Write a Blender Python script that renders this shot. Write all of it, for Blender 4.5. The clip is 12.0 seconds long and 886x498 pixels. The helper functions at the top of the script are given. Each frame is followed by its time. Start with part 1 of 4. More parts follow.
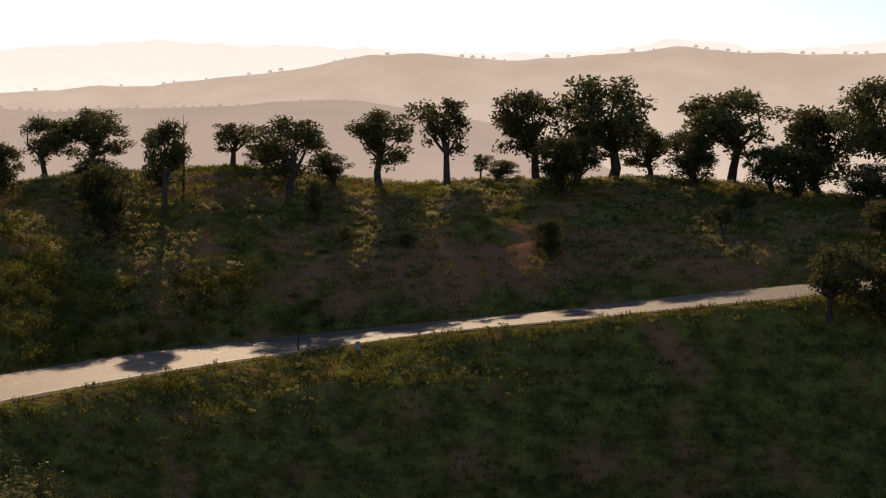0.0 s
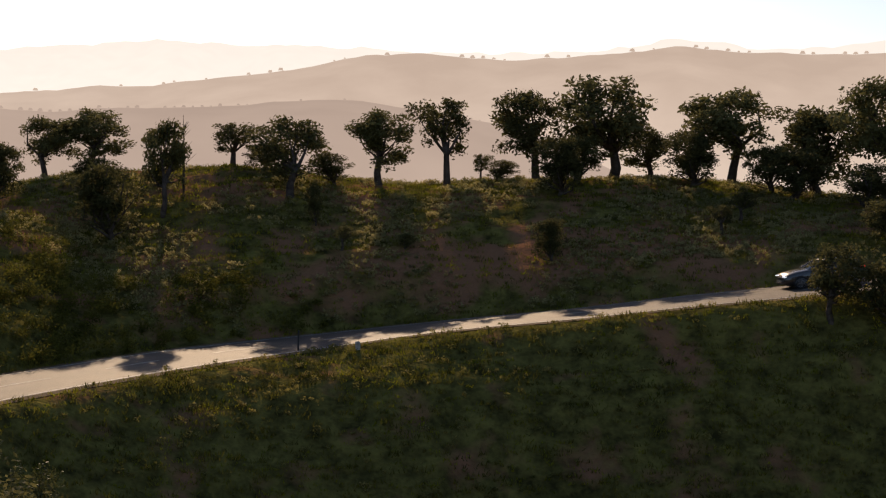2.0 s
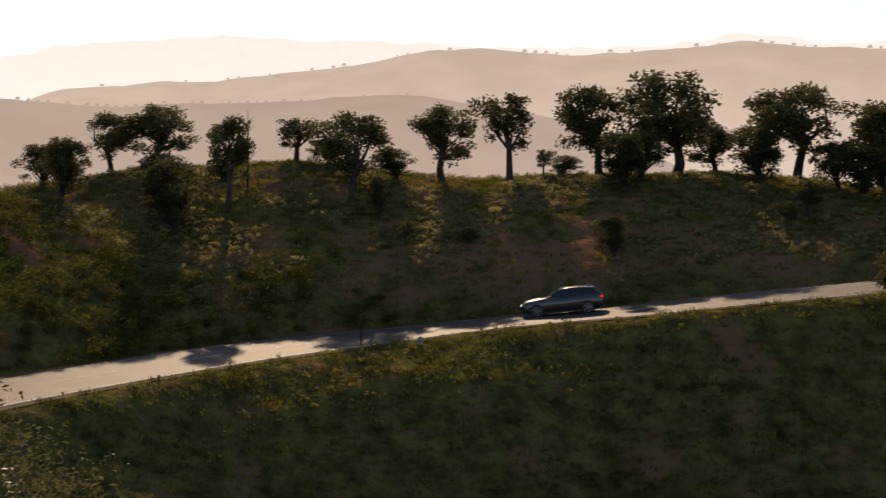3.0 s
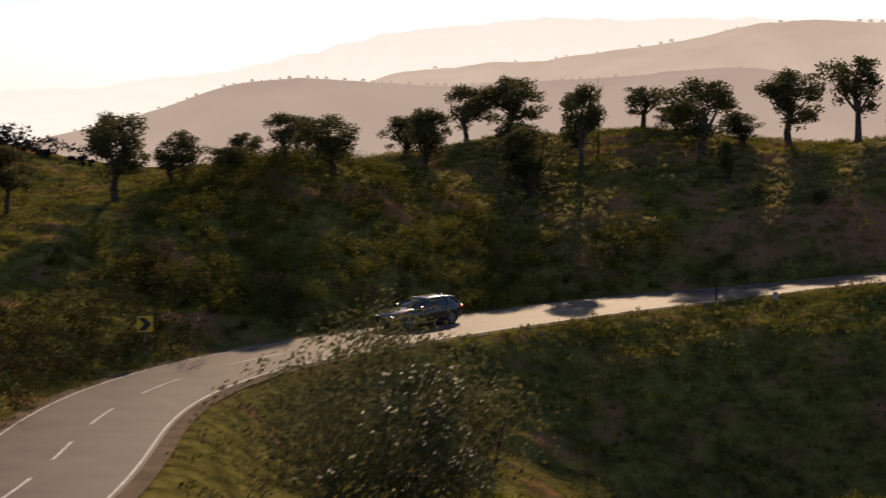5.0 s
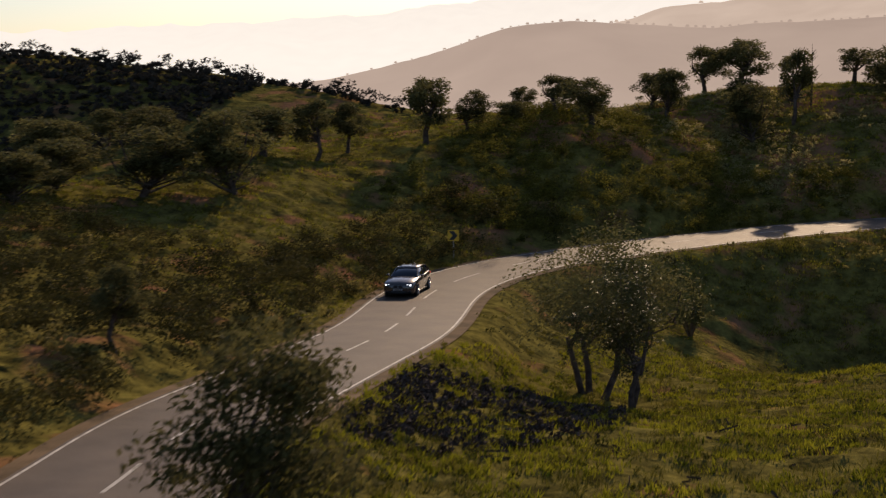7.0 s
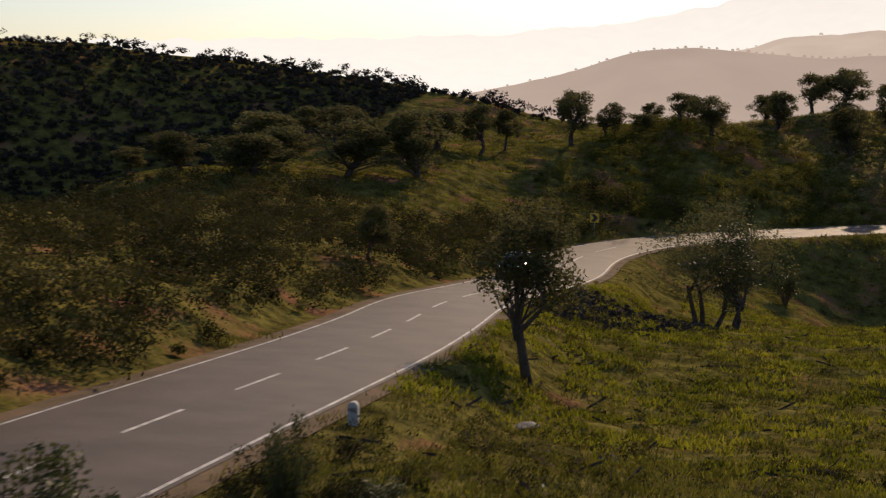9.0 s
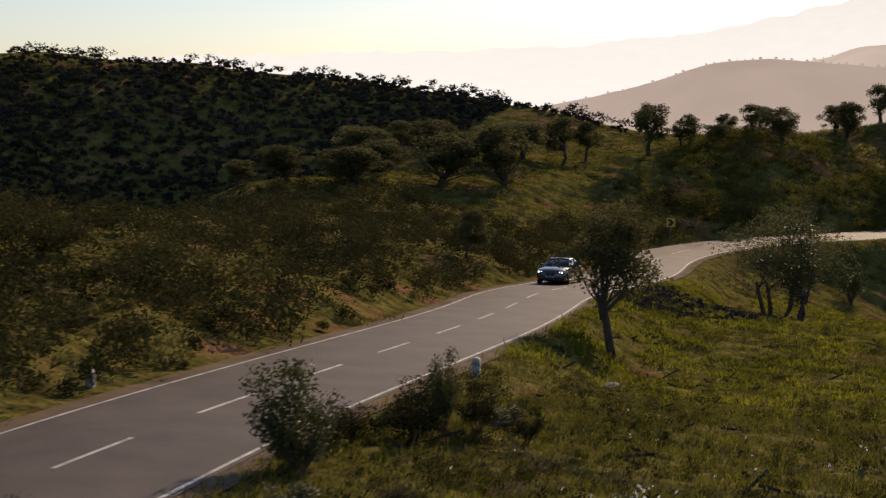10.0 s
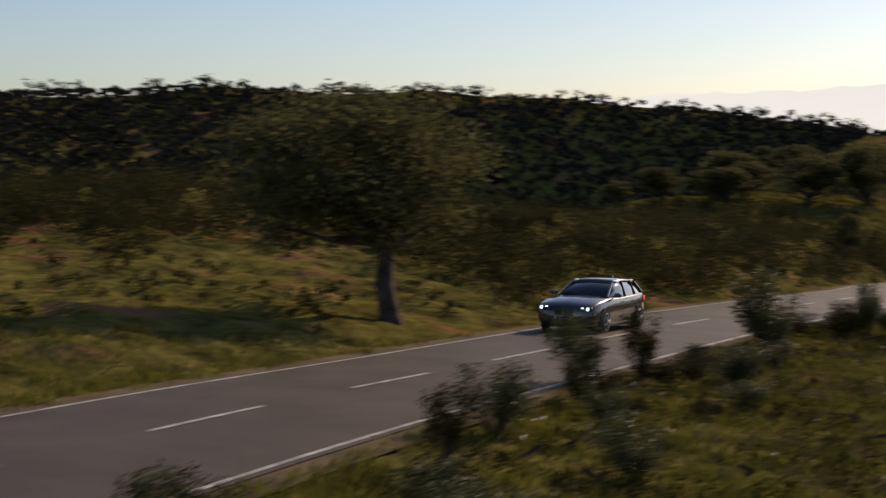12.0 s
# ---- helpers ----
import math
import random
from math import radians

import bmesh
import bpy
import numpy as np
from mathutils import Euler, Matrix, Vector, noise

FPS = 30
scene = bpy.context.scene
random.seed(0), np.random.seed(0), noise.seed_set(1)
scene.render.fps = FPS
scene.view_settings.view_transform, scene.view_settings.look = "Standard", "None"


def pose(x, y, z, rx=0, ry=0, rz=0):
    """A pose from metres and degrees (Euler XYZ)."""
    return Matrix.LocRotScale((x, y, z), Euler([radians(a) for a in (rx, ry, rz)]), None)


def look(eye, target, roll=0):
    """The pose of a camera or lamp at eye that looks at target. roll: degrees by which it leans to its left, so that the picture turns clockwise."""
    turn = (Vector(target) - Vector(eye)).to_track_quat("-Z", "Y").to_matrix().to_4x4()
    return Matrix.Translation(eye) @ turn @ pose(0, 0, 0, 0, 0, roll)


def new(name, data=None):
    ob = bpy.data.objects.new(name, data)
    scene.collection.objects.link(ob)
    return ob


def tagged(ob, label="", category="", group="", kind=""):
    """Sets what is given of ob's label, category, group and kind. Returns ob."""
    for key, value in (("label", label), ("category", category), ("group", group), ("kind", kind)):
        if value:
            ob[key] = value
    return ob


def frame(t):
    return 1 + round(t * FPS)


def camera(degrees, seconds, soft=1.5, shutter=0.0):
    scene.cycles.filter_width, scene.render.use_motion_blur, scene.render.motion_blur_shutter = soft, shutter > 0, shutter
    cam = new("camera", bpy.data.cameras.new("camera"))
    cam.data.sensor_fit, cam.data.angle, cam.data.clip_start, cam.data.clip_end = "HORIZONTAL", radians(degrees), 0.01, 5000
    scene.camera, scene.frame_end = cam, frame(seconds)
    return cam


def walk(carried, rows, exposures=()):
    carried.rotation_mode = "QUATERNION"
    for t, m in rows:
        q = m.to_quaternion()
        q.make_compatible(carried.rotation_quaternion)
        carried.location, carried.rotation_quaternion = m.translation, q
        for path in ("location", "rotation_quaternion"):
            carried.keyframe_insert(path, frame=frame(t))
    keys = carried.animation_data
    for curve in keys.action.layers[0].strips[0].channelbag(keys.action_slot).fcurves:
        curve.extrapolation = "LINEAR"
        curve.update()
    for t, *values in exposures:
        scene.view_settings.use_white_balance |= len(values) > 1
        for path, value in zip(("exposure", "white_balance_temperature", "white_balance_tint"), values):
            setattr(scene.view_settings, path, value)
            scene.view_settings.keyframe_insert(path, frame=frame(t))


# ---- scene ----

# ---- camera ----
cam = camera(33.56, 12.0, soft=1.25, shutter=0.4)
PATH = [
    (0.0, 0.00, 0.00, 12.00, 0.00, -3.09, 0.21),
    (2.0, 0.00, 0.00, 12.00, 0.00, -3.09, 0.21),
    (2.3, -0.00, 0.00, 12.00, 0.09, -3.09, 0.22),
    (2.5, -0.01, 0.00, 12.00, 0.56, -3.11, 0.22),
    (2.7, -0.02, 0.03, 12.02, 1.17, -3.16, 0.23),
    (4.5, -0.80, -1.36, 11.91, 12.11, -4.18, -0.09),
    (5.0, -1.49, -3.99, 11.01, 14.82, -3.99, -0.64),
    (5.5, -1.52, -8.37, 9.55, 17.07, -3.03, -1.40),
    (6.0, 1.38, -14.10, 10.73, 20.35, -4.07, -1.07),
    (6.5, 5.08, -21.19, 12.10, 23.30, -5.29, -0.93),
    (7.0, 8.14, -28.56, 13.58, 25.35, -6.87, -0.66),
    (9.0, 15.57, -49.98, 12.79, 29.91, -6.13, 1.49),
    (9.5, 17.58, -54.13, 12.96, 31.49, -5.94, 1.04),
    (10.0, 19.37, -58.11, 13.05, 32.87, -5.74, 0.89),
    (10.5, 21.18, -61.78, 12.99, 34.32, -5.45, 0.39),
    (11.0, 23.28, -66.52, 12.88, 35.72, -5.10, 0.05),
    (11.5, 24.10, -68.50, 12.40, 38.47, -4.85, -0.21),
    (12.0, 23.90, -69.60, 11.40, 45.80, -4.15, 0.17),
]
walk(cam, [(t, pose(x, y, z, 90 + pitch, -roll, yaw)) for t, x, y, z, yaw, pitch, roll in PATH], [(0.0, -0.3, 6400, 17), (4.5, -0.32, 6500, 18), (7.0, -0.40, 6400, 18), (9.5, -0.36, 6250, 17), (12.0, -0.52, 6050, 16)])

# ---- light ----
SUN_YAW, SUN_UP = 8.0, 28.0
world = bpy.data.worlds.new("sky")
scene.world = world
world.use_nodes = True
_n = world.node_tree.nodes
_sky = _n.new("ShaderNodeTexSky")
_sky.sky_type, _sky.sun_disc = "NISHITA", False
_sky.sun_elevation, _sky.sun_rotation = radians(SUN_UP), radians(-SUN_YAW)
_sky.dust_density, _sky.air_density, _sky.ozone_density, _sky.altitude = 0.8, 1.0, 2.0, 200.0
world.node_tree.links.new(_sky.outputs[0], _n["Background"].inputs[0])
_n["Background"].inputs[1].default_value = 0.122
sun = new("sun", bpy.data.lights.new("sun", "SUN"))
sun.data.energy, sun.data.angle, sun.data.color = 5.0, radians(0.6), (1.0, 0.75, 0.46)
_s = Vector((-math.sin(radians(SUN_YAW)) * math.cos(radians(SUN_UP)), math.cos(radians(SUN_YAW)) * math.cos(radians(SUN_UP)), math.sin(radians(SUN_UP))))
sun.matrix_world = look(tuple(_s * 300), (0, 0, 0))


# ---- materials ----
def material(name, a, b, scale=4.0, rough=0.8, bump=0.0, metal=0.0, fine=40.0, leaf=0.0, vary=0.0, c=None, cscale=0.2, cut=(0.45, 0.6), spec=0.5, rise=0.05):
    m = bpy.data.materials.new(name)
    m.use_nodes = True
    nt, lk = m.node_tree.nodes, m.node_tree.links
    p = nt["Principled BSDF"]
    co = nt.new("ShaderNodeTexCoord")
    geo = nt.new("ShaderNodeNewGeometry")
    n1, n2 = nt.new("ShaderNodeTexNoise"), nt.new("ShaderNodeTexNoise")
    src = geo.outputs["Position"] if c is not None or leaf == 0.0 and name in POSITIONED else co.outputs["Object"]
    for n, s in ((n1, scale), (n2, fine)):
        n.inputs["Scale"].default_value, n.inputs["Detail"].default_value = s, 6.0
        lk.new(src, n.inputs["Vector"])
    add = nt.new("ShaderNodeMath")
    add.operation, add.inputs[1].default_value = "MULTIPLY_ADD", 0.45
    lk.new(n2.outputs["Fac"], add.inputs[0])
    lk.new(n1.outputs["Fac"], add.inputs[2])
    ramp = nt.new("ShaderNodeValToRGB")
    ramp.color_ramp.elements[0].position, ramp.color_ramp.elements[0].color = 0.5, (*a, 1)
    ramp.color_ramp.elements[1].position, ramp.color_ramp.elements[1].color = 0.95, (*b, 1)
    lk.new(add.outputs[0], ramp.inputs[0])
    col = ramp.outputs[0]
    if c is not None:
        n3 = nt.new("ShaderNodeTexNoise")
        n3.inputs["Scale"].default_value, n3.inputs["Detail"].default_value = cscale, 8.0
        lk.new(src, n3.inputs["Vector"])
        r3 = nt.new("ShaderNodeMapRange")
        r3.inputs[1].default_value, r3.inputs[2].default_value = cut
        lk.new(n3.outputs["Fac"], r3.inputs[0])
        mx = nt.new("ShaderNodeMix")
        mx.data_type = "RGBA"
        lk.new(r3.outputs[0], mx.inputs[0])
        lk.new(col, mx.inputs[6])
        mx.inputs[7].default_value = (*c, 1)
        col = mx.outputs[2]
    if vary:
        info, hs = nt.new("ShaderNodeObjectInfo"), nt.new("ShaderNodeHueSaturation")
        isl = nt.new("ShaderNodeMath")
        isl.operation = "ADD"
        lk.new(info.outputs["Random"], isl.inputs[0])
        lk.new(geo.outputs["Random Per Island"], isl.inputs[1])
        r4 = nt.new("ShaderNodeMapRange")
        r4.inputs[1].default_value, r4.inputs[2].default_value = 0.0, 2.0
        r4.inputs[3].default_value, r4.inputs[4].default_value = 1 - vary, 1 + vary
        lk.new(isl.outputs[0], r4.inputs[0])
        lk.new(r4.outputs[0], hs.inputs["Value"])
        lk.new(col, hs.inputs["Color"])
        col = hs.outputs[0]
    lk.new(col, p.inputs["Base Color"])
    p.inputs["Roughness"].default_value, p.inputs["Metallic"].default_value = rough, metal
    p.inputs["Specular IOR Level"].default_value = spec
    if bump:
        bp = nt.new("ShaderNodeBump")
        bp.inputs["Strength"].default_value, bp.inputs["Distance"].default_value = min(1.0, bump), rise
        lk.new(add.outputs[0], bp.inputs["Height"])
        lk.new(bp.outputs[0], p.inputs["Normal"])
    if leaf:
        tr, mixs = nt.new("ShaderNodeBsdfTranslucent"), nt.new("ShaderNodeMixShader")
        lk.new(col, tr.inputs["Color"])
        mixs.inputs[0].default_value = leaf
        lk.new(p.outputs[0], mixs.inputs[1])
        lk.new(tr.outputs[0], mixs.inputs[2])
        lk.new(mixs.outputs[0], nt["Material Output"].inputs[0])
    return m


def add_soil(m):
    """Bare soil shows where the ground's own soil map says so."""
    nt, lk = m.node_tree.nodes, m.node_tree.links
    r3 = next(n for n in nt if n.bl_idname == "ShaderNodeMapRange")
    src = r3.inputs[0].links[0].from_socket
    at, ad = nt.new("ShaderNodeAttribute"), nt.new("ShaderNodeMath")
    at.attribute_name, ad.operation = "soil", "ADD"
    lk.new(src, ad.inputs[0])
    lk.new(at.outputs["Fac"], ad.inputs[1])
    lk.new(ad.outputs[0], r3.inputs[0])


POSITIONED = {"asphalt", "earth", "track"}
M = {
    "ground": material("earth", (0.040, 0.036, 0.012), (0.205, 0.175, 0.045), 0.9, 0.95, 1.0, fine=4.0, c=(0.26, 0.130, 0.068), cscale=0.30, cut=(0.56, 0.70), rise=0.24, spec=0.0),
    "asphalt": material("asphalt", (0.054, 0.038, 0.027), (0.102, 0.073, 0.052), 0.6, 0.66, 0.6, fine=30.0, spec=0.24),
    "paint": material("paint", (0.20, 0.185, 0.165), (0.60, 0.57, 0.52), 2.2, 0.7, fine=9.0),
    "shoulder": material("track", (0.10, 0.075, 0.045), (0.20, 0.14, 0.085), 0.8, 0.95, 0.8, fine=14.0, spec=0.05),
    "bark": material("bark", (0.035, 0.026, 0.02), (0.13, 0.10, 0.08), 3.0, 0.95, 0.9, fine=22.0, spec=0.1),
    "oak_leaf": material("oak_leaf", (0.055, 0.058, 0.022), (0.165, 0.148, 0.055), 0.7, 0.7, leaf=0.42, vary=0.45, spec=0.03),
    "light_leaf": material("light_leaf", (0.04, 0.05, 0.014), (0.13, 0.13, 0.045), 0.7, 0.5, leaf=0.35, vary=0.35, spec=0.16),
    "scrub": material("scrub", (0.016, 0.018, 0.006), (0.070, 0.062, 0.019), 0.18, 0.75, leaf=0.30, vary=0.35, spec=0.03),
    "herb": material("herb", (0.08, 0.09, 0.018), (0.30, 0.24, 0.075), 0.25, 0.7, leaf=0.48, vary=0.35, spec=0.08),
    "grass": material("grass", (0.075, 0.09, 0.006), (0.30, 0.285, 0.022), 0.3, 0.8, leaf=0.45, vary=0.3, spec=0.06),
    "tussock": material("tussock", (0.035, 0.040, 0.006), (0.20, 0.175, 0.03), 0.4, 0.8, leaf=0.35, vary=0.45, spec=0.05),
    "mixed_grass": material("mixed_grass", (0.050, 0.055, 0.008), (0.25, 0.235, 0.03), 0.5, 0.8, leaf=0.42, vary=0.45, spec=0.05),
    "dry": material("dry_stalk", (0.12, 0.085, 0.05), (0.22, 0.16, 0.10), 2.0, 0.9, leaf=0.3, vary=0.3, spec=0.1),
    "petal": material("petal", (0.75, 0.74, 0.70), (0.82, 0.81, 0.78), 2.0, 0.6, leaf=0.3, spec=0.2),
    "stone": material("stone", (0.08, 0.07, 0.06), (0.20, 0.18, 0.15), 3.0, 0.9, 0.7, fine=25.0),
    "white": material("whitewash", (0.34, 0.32, 0.29), (0.58, 0.56, 0.52), 4.0, 0.8, 0.3),
    "steel": material("steel", (0.32, 0.32, 0.32), (0.45, 0.45, 0.44), 6.0, 0.45, metal=0.9),
    "yellow": material("yellow_sheet", (0.75, 0.42, 0.02), (0.82, 0.5, 0.03), 5.0, 0.4),
    "black": material("black_sheet", (0.012, 0.012, 0.012), (0.025, 0.025, 0.025), 5.0, 0.5),
    "car": material("car_paint", (0.085, 0.075, 0.064), (0.115, 0.10, 0.086), 60.0, 0.26, metal=0.7, fine=400.0),
    "trim": material("dark_trim", (0.012, 0.012, 0.013), (0.025, 0.025, 0.026), 8.0, 0.55),
    "tyre": material("tyre", (0.012, 0.012, 0.012), (0.03, 0.029, 0.028), 12.0, 0.85),
    "rim": material("rim", (0.45, 0.44, 0.43), (0.6, 0.59, 0.58), 8.0, 0.3, metal=0.9),
    "chrome": material("chrome", (0.7, 0.7, 0.69), (0.8, 0.8, 0.79), 8.0, 0.12, metal=1.0),
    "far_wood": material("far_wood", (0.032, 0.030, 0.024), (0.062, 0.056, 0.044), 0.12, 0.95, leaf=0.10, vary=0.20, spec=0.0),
    "hill_weed": material("hill_weed", (0.15, 0.14, 0.05), (0.42, 0.35, 0.15), 0.35, 0.7, leaf=0.55, vary=0.35, spec=0.10),
}


def plain(name, base, rough, emit=None, strength=0.0, clear=0.0):
    m = bpy.data.materials.new(name)
    m.use_nodes = True
    p = m.node_tree.nodes["Principled BSDF"]
    p.inputs["Base Color"].default_value, p.inputs["Roughness"].default_value = (*base, 1), rough
    p.inputs["Coat Weight"].default_value = clear
    if emit:
        p.inputs["Emission Color"].default_value, p.inputs["Emission Strength"].default_value = (*emit, 1), strength
    return m


add_soil(M["ground"])
M["glass"] = plain("tinted_glass", (0.012, 0.014, 0.016), 0.05, clear=1.0)
M["lamp"] = plain("headlamp_glow", (0.8, 0.8, 0.8), 0.2, (0.95, 0.98, 1.0), 4.0)
M["tail"] = plain("tail_lens", (0.35, 0.01, 0.01), 0.2, (1.0, 0.05, 0.02), 0.8)
M["car"].node_tree.nodes["Principled BSDF"].inputs["Coat Weight"].default_value = 0.8


# Hills glow: haze is painted into the emission, paler towards the foot.
def haze_glow_material(name, low, high, z0, z1):
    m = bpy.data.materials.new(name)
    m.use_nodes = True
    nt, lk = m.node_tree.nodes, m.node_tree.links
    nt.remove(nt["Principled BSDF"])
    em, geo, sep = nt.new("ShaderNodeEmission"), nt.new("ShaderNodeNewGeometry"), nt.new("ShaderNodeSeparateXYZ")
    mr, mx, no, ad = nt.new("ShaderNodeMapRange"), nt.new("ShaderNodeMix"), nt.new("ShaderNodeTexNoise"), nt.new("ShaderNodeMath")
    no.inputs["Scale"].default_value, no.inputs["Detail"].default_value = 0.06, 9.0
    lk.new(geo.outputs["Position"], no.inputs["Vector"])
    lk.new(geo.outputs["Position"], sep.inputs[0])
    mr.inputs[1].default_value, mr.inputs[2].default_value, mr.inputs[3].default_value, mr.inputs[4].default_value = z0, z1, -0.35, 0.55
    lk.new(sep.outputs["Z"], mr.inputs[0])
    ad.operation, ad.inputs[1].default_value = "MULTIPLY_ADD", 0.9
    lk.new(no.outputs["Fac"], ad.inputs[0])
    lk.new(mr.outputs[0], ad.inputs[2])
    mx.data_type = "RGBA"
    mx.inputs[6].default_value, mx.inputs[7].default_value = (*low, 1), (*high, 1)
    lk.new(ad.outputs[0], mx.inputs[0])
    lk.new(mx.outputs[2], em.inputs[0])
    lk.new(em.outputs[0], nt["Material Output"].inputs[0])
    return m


# ---- mesh helpers ----
def link_mesh(name, verts, faces, mat, parent=None, label="", smooth=False):
    me = bpy.data.meshes.new(name)
    me.from_pydata([tuple(v) for v in verts], [], [tuple(f) for f in faces])
    me.materials.append(mat)
    if smooth:
        me.polygons.foreach_set("use_smooth", [True] * len(me.polygons))
    me.update()
    ob = new(name, me)
    ob.parent = parent
    if label:
        ob["label"] = label
    return ob


def quad_mesh(name, q, mat):
    """q: n x 4 x 3 corners."""
    n = len(q)
    me = bpy.data.meshes.new(name)
    me.vertices.add(4 * n)
    me.vertices.foreach_set("co", q.reshape(-1).astype(np.float32))
    me.loops.add(4 * n)
    me.loops.foreach_set("vertex_index", np.arange(4 * n, dtype=np.int32))
    me.polygons.add(n)
    me.polygons.foreach_set("loop_start", np.arange(0, 4 * n, 4, dtype=np.int32))
    me.polygons.foreach_set("loop_total", np.full(n, 4, dtype=np.int32))
    me.materials.append(mat)
    me.update(calc_edges=True)
    return me


def part(name, bm, mat, parent, label="", smooth=False):
    me = bpy.data.meshes.new(name)
    bmesh.ops.recalc_face_normals(bm, faces=bm.faces)
    bm.to_mesh(me)
    bm.free()
    me.materials.append(mat)
    if smooth:
        me.polygons.foreach_set("use_smooth", [True] * len(me.polygons))
    ob = new(name, me)
    ob.parent = parent
    if label:
        ob["label"] = label
    return ob


def box(x0, x1, y0, y1, z0, z1, bevel=0.0):
    bm = bmesh.new()
    bmesh.ops.create_cube(bm, size=1, matrix=Matrix.Translation(((x0 + x1) / 2, (y0 + y1) / 2, (z0 + z1) / 2)) @ Matrix.Diagonal((x1 - x0, y1 - y0, z1 - z0, 1)))
    if bevel:
        bmesh.ops.bevel(bm, geom=bm.edges[:], offset=bevel, segments=2, affect="EDGES", profile=0.6)
    return bm


def rod(p, q, r0, r1, n=7):
    bm = bmesh.new()
    a, b = Vector(p), Vector(q)
    m = Matrix.Translation((a + b) / 2) @ (b - a).to_track_quat("Z", "Y").to_matrix().to_4x4()
    bmesh.ops.create_cone(bm, cap_ends=True, segments=n, radius1=r0, radius2=r1, depth=(b - a).length, matrix=m)
    return bm


def tubes(paths, sides=6):
    """Curved tapered limbs: each path is a list of (point, radius)."""
    V, Fc = [], []
    for path in paths:
        base = len(V)
        for i, (p, r) in enumerate(path):
            q0, q1 = path[max(0, i - 1)][0], path[min(len(path) - 1, i + 1)][0]
            d = (Vector(q1) - Vector(q0)).normalized()
            u = d.orthogonal().normalized()
            w = d.cross(u)
            for k in range(sides):
                a = 2 * math.pi * k / sides
                V.append(Vector(p) + (u * math.cos(a) + w * math.sin(a)) * r)
        for i in range(len(path) - 1):
            for k in range(sides):
                j, l = base + i * sides, base + (i + 1) * sides
                Fc.append((j + k, j + (k + 1) % sides, l + (k + 1) % sides, l + k))
        Fc.append(tuple(base + (len(path) - 1) * sides + k for k in range(sides)))
    return V, Fc


def leaf_quads(rng, centres, radii, counts, size, flat=0.75, droop=0.0):
    """Small pointed leaf sprays filling ellipsoidal clumps, thinner towards the outside."""
    out = []
    for c, r, n in zip(centres, radii, counts):
        d = rng.normal(size=(n, 3))
        d /= np.linalg.norm(d, axis=1)[:, None]
        rad = rng.random(n) ** 0.45
        p = np.asarray(c) + d * rad[:, None] * r * np.array([1, 1, flat])
        p[:, 2] -= droop * rad * r * rng.random(n)
        nrm = d + rng.normal(size=(n, 3)) * 0.8
        nrm /= np.linalg.norm(nrm, axis=1)[:, None]
        u = np.cross(nrm, rng.normal(size=(n, 3)))
        u /= np.linalg.norm(u, axis=1)[:, None]
        v = np.cross(nrm, u)
        s = (size * (0.55 + 0.9 * rng.random(n)))[:, None]
        out.append(np.stack([p - u * s, p - v * s * 0.45, p + u * s, p + v * s * 0.45], 1))
    return np.concatenate(out)


# ---- terrain ----
ROAD = [
    (62, 77, 9.8), (45, 80, 8.2), (32, 81.2, 6.8), (20, 80.3, 5.5), (13.5, 80, 4.9), (6.9, 80.2, 4.1), (0, 80.8, 3.4), (-6.6, 80.3, 2.6), (-12.9, 76.4, 2.25),
    (-19.6, 68.3, 1.95), (-24, 61.5, 1.75), (-27.2, 55.8, 1.5), (-28.3, 50, 1.25), (-27.2, 43.5, 1.25), (-25, 37, 1.4), (-22.3, 29, 1.9), (-20.3, 20, 2.4),
    (-17, 7.5, 3.3), (-13.8, -1, 3.8), (-10.2, -10.5, 4.5), (-7.2, -20, 5.1), (-5.3, -26.5, 5.45), (-2.7, -35, 5.9), (1.9, -47.5, 6.6), (5.3, -56, 7.15),
    (9.2, -64.5, 7.65), (14.5, -75, 8.2), (22, -88, 9), (34, -108, 10), (50, -132, 11),
]
HALF = 2.95


def spline(pts, step=0.8):
    p = np.array(pts, float)
    p = np.vstack([2 * p[0] - p[1], p, 2 * p[-1] - p[-2]])
    out = []
    for i in range(1, len(p) - 2):
        n = max(2, int(np.linalg.norm(p[i + 1] - p[i]) / step))
        for k in range(n):
            t = k / n
            out.append(0.5 * (2 * p[i] + (p[i + 1] - p[i - 1]) * t + (2 * p[i - 1] - 5 * p[i] + 4 * p[i + 1] - p[i + 2]) * t * t + (3 * p[i] - p[i - 1] - 3 * p[i + 1] + p[i + 2]) * t ** 3))
    out = np.array(out)
    for _ in range(12):
        out[1:-1] = 0.25 * out[:-2] + 0.5 * out[1:-1] + 0.25 * out[2:]
    return out


CL = spline(ROAD)
_tan = np.gradient(CL, axis=0)
_tan[:, 2] = 0
_tan /= np.linalg.norm(_tan, axis=1)[:, None]
RIGHT = np.stack([_tan[:, 1], -_tan[:, 0], 0 * _tan[:, 0]], 1)
ALONG = np.concatenate([[0], np.cumsum(np.linalg.norm(np.diff(CL, axis=0), axis=1))])

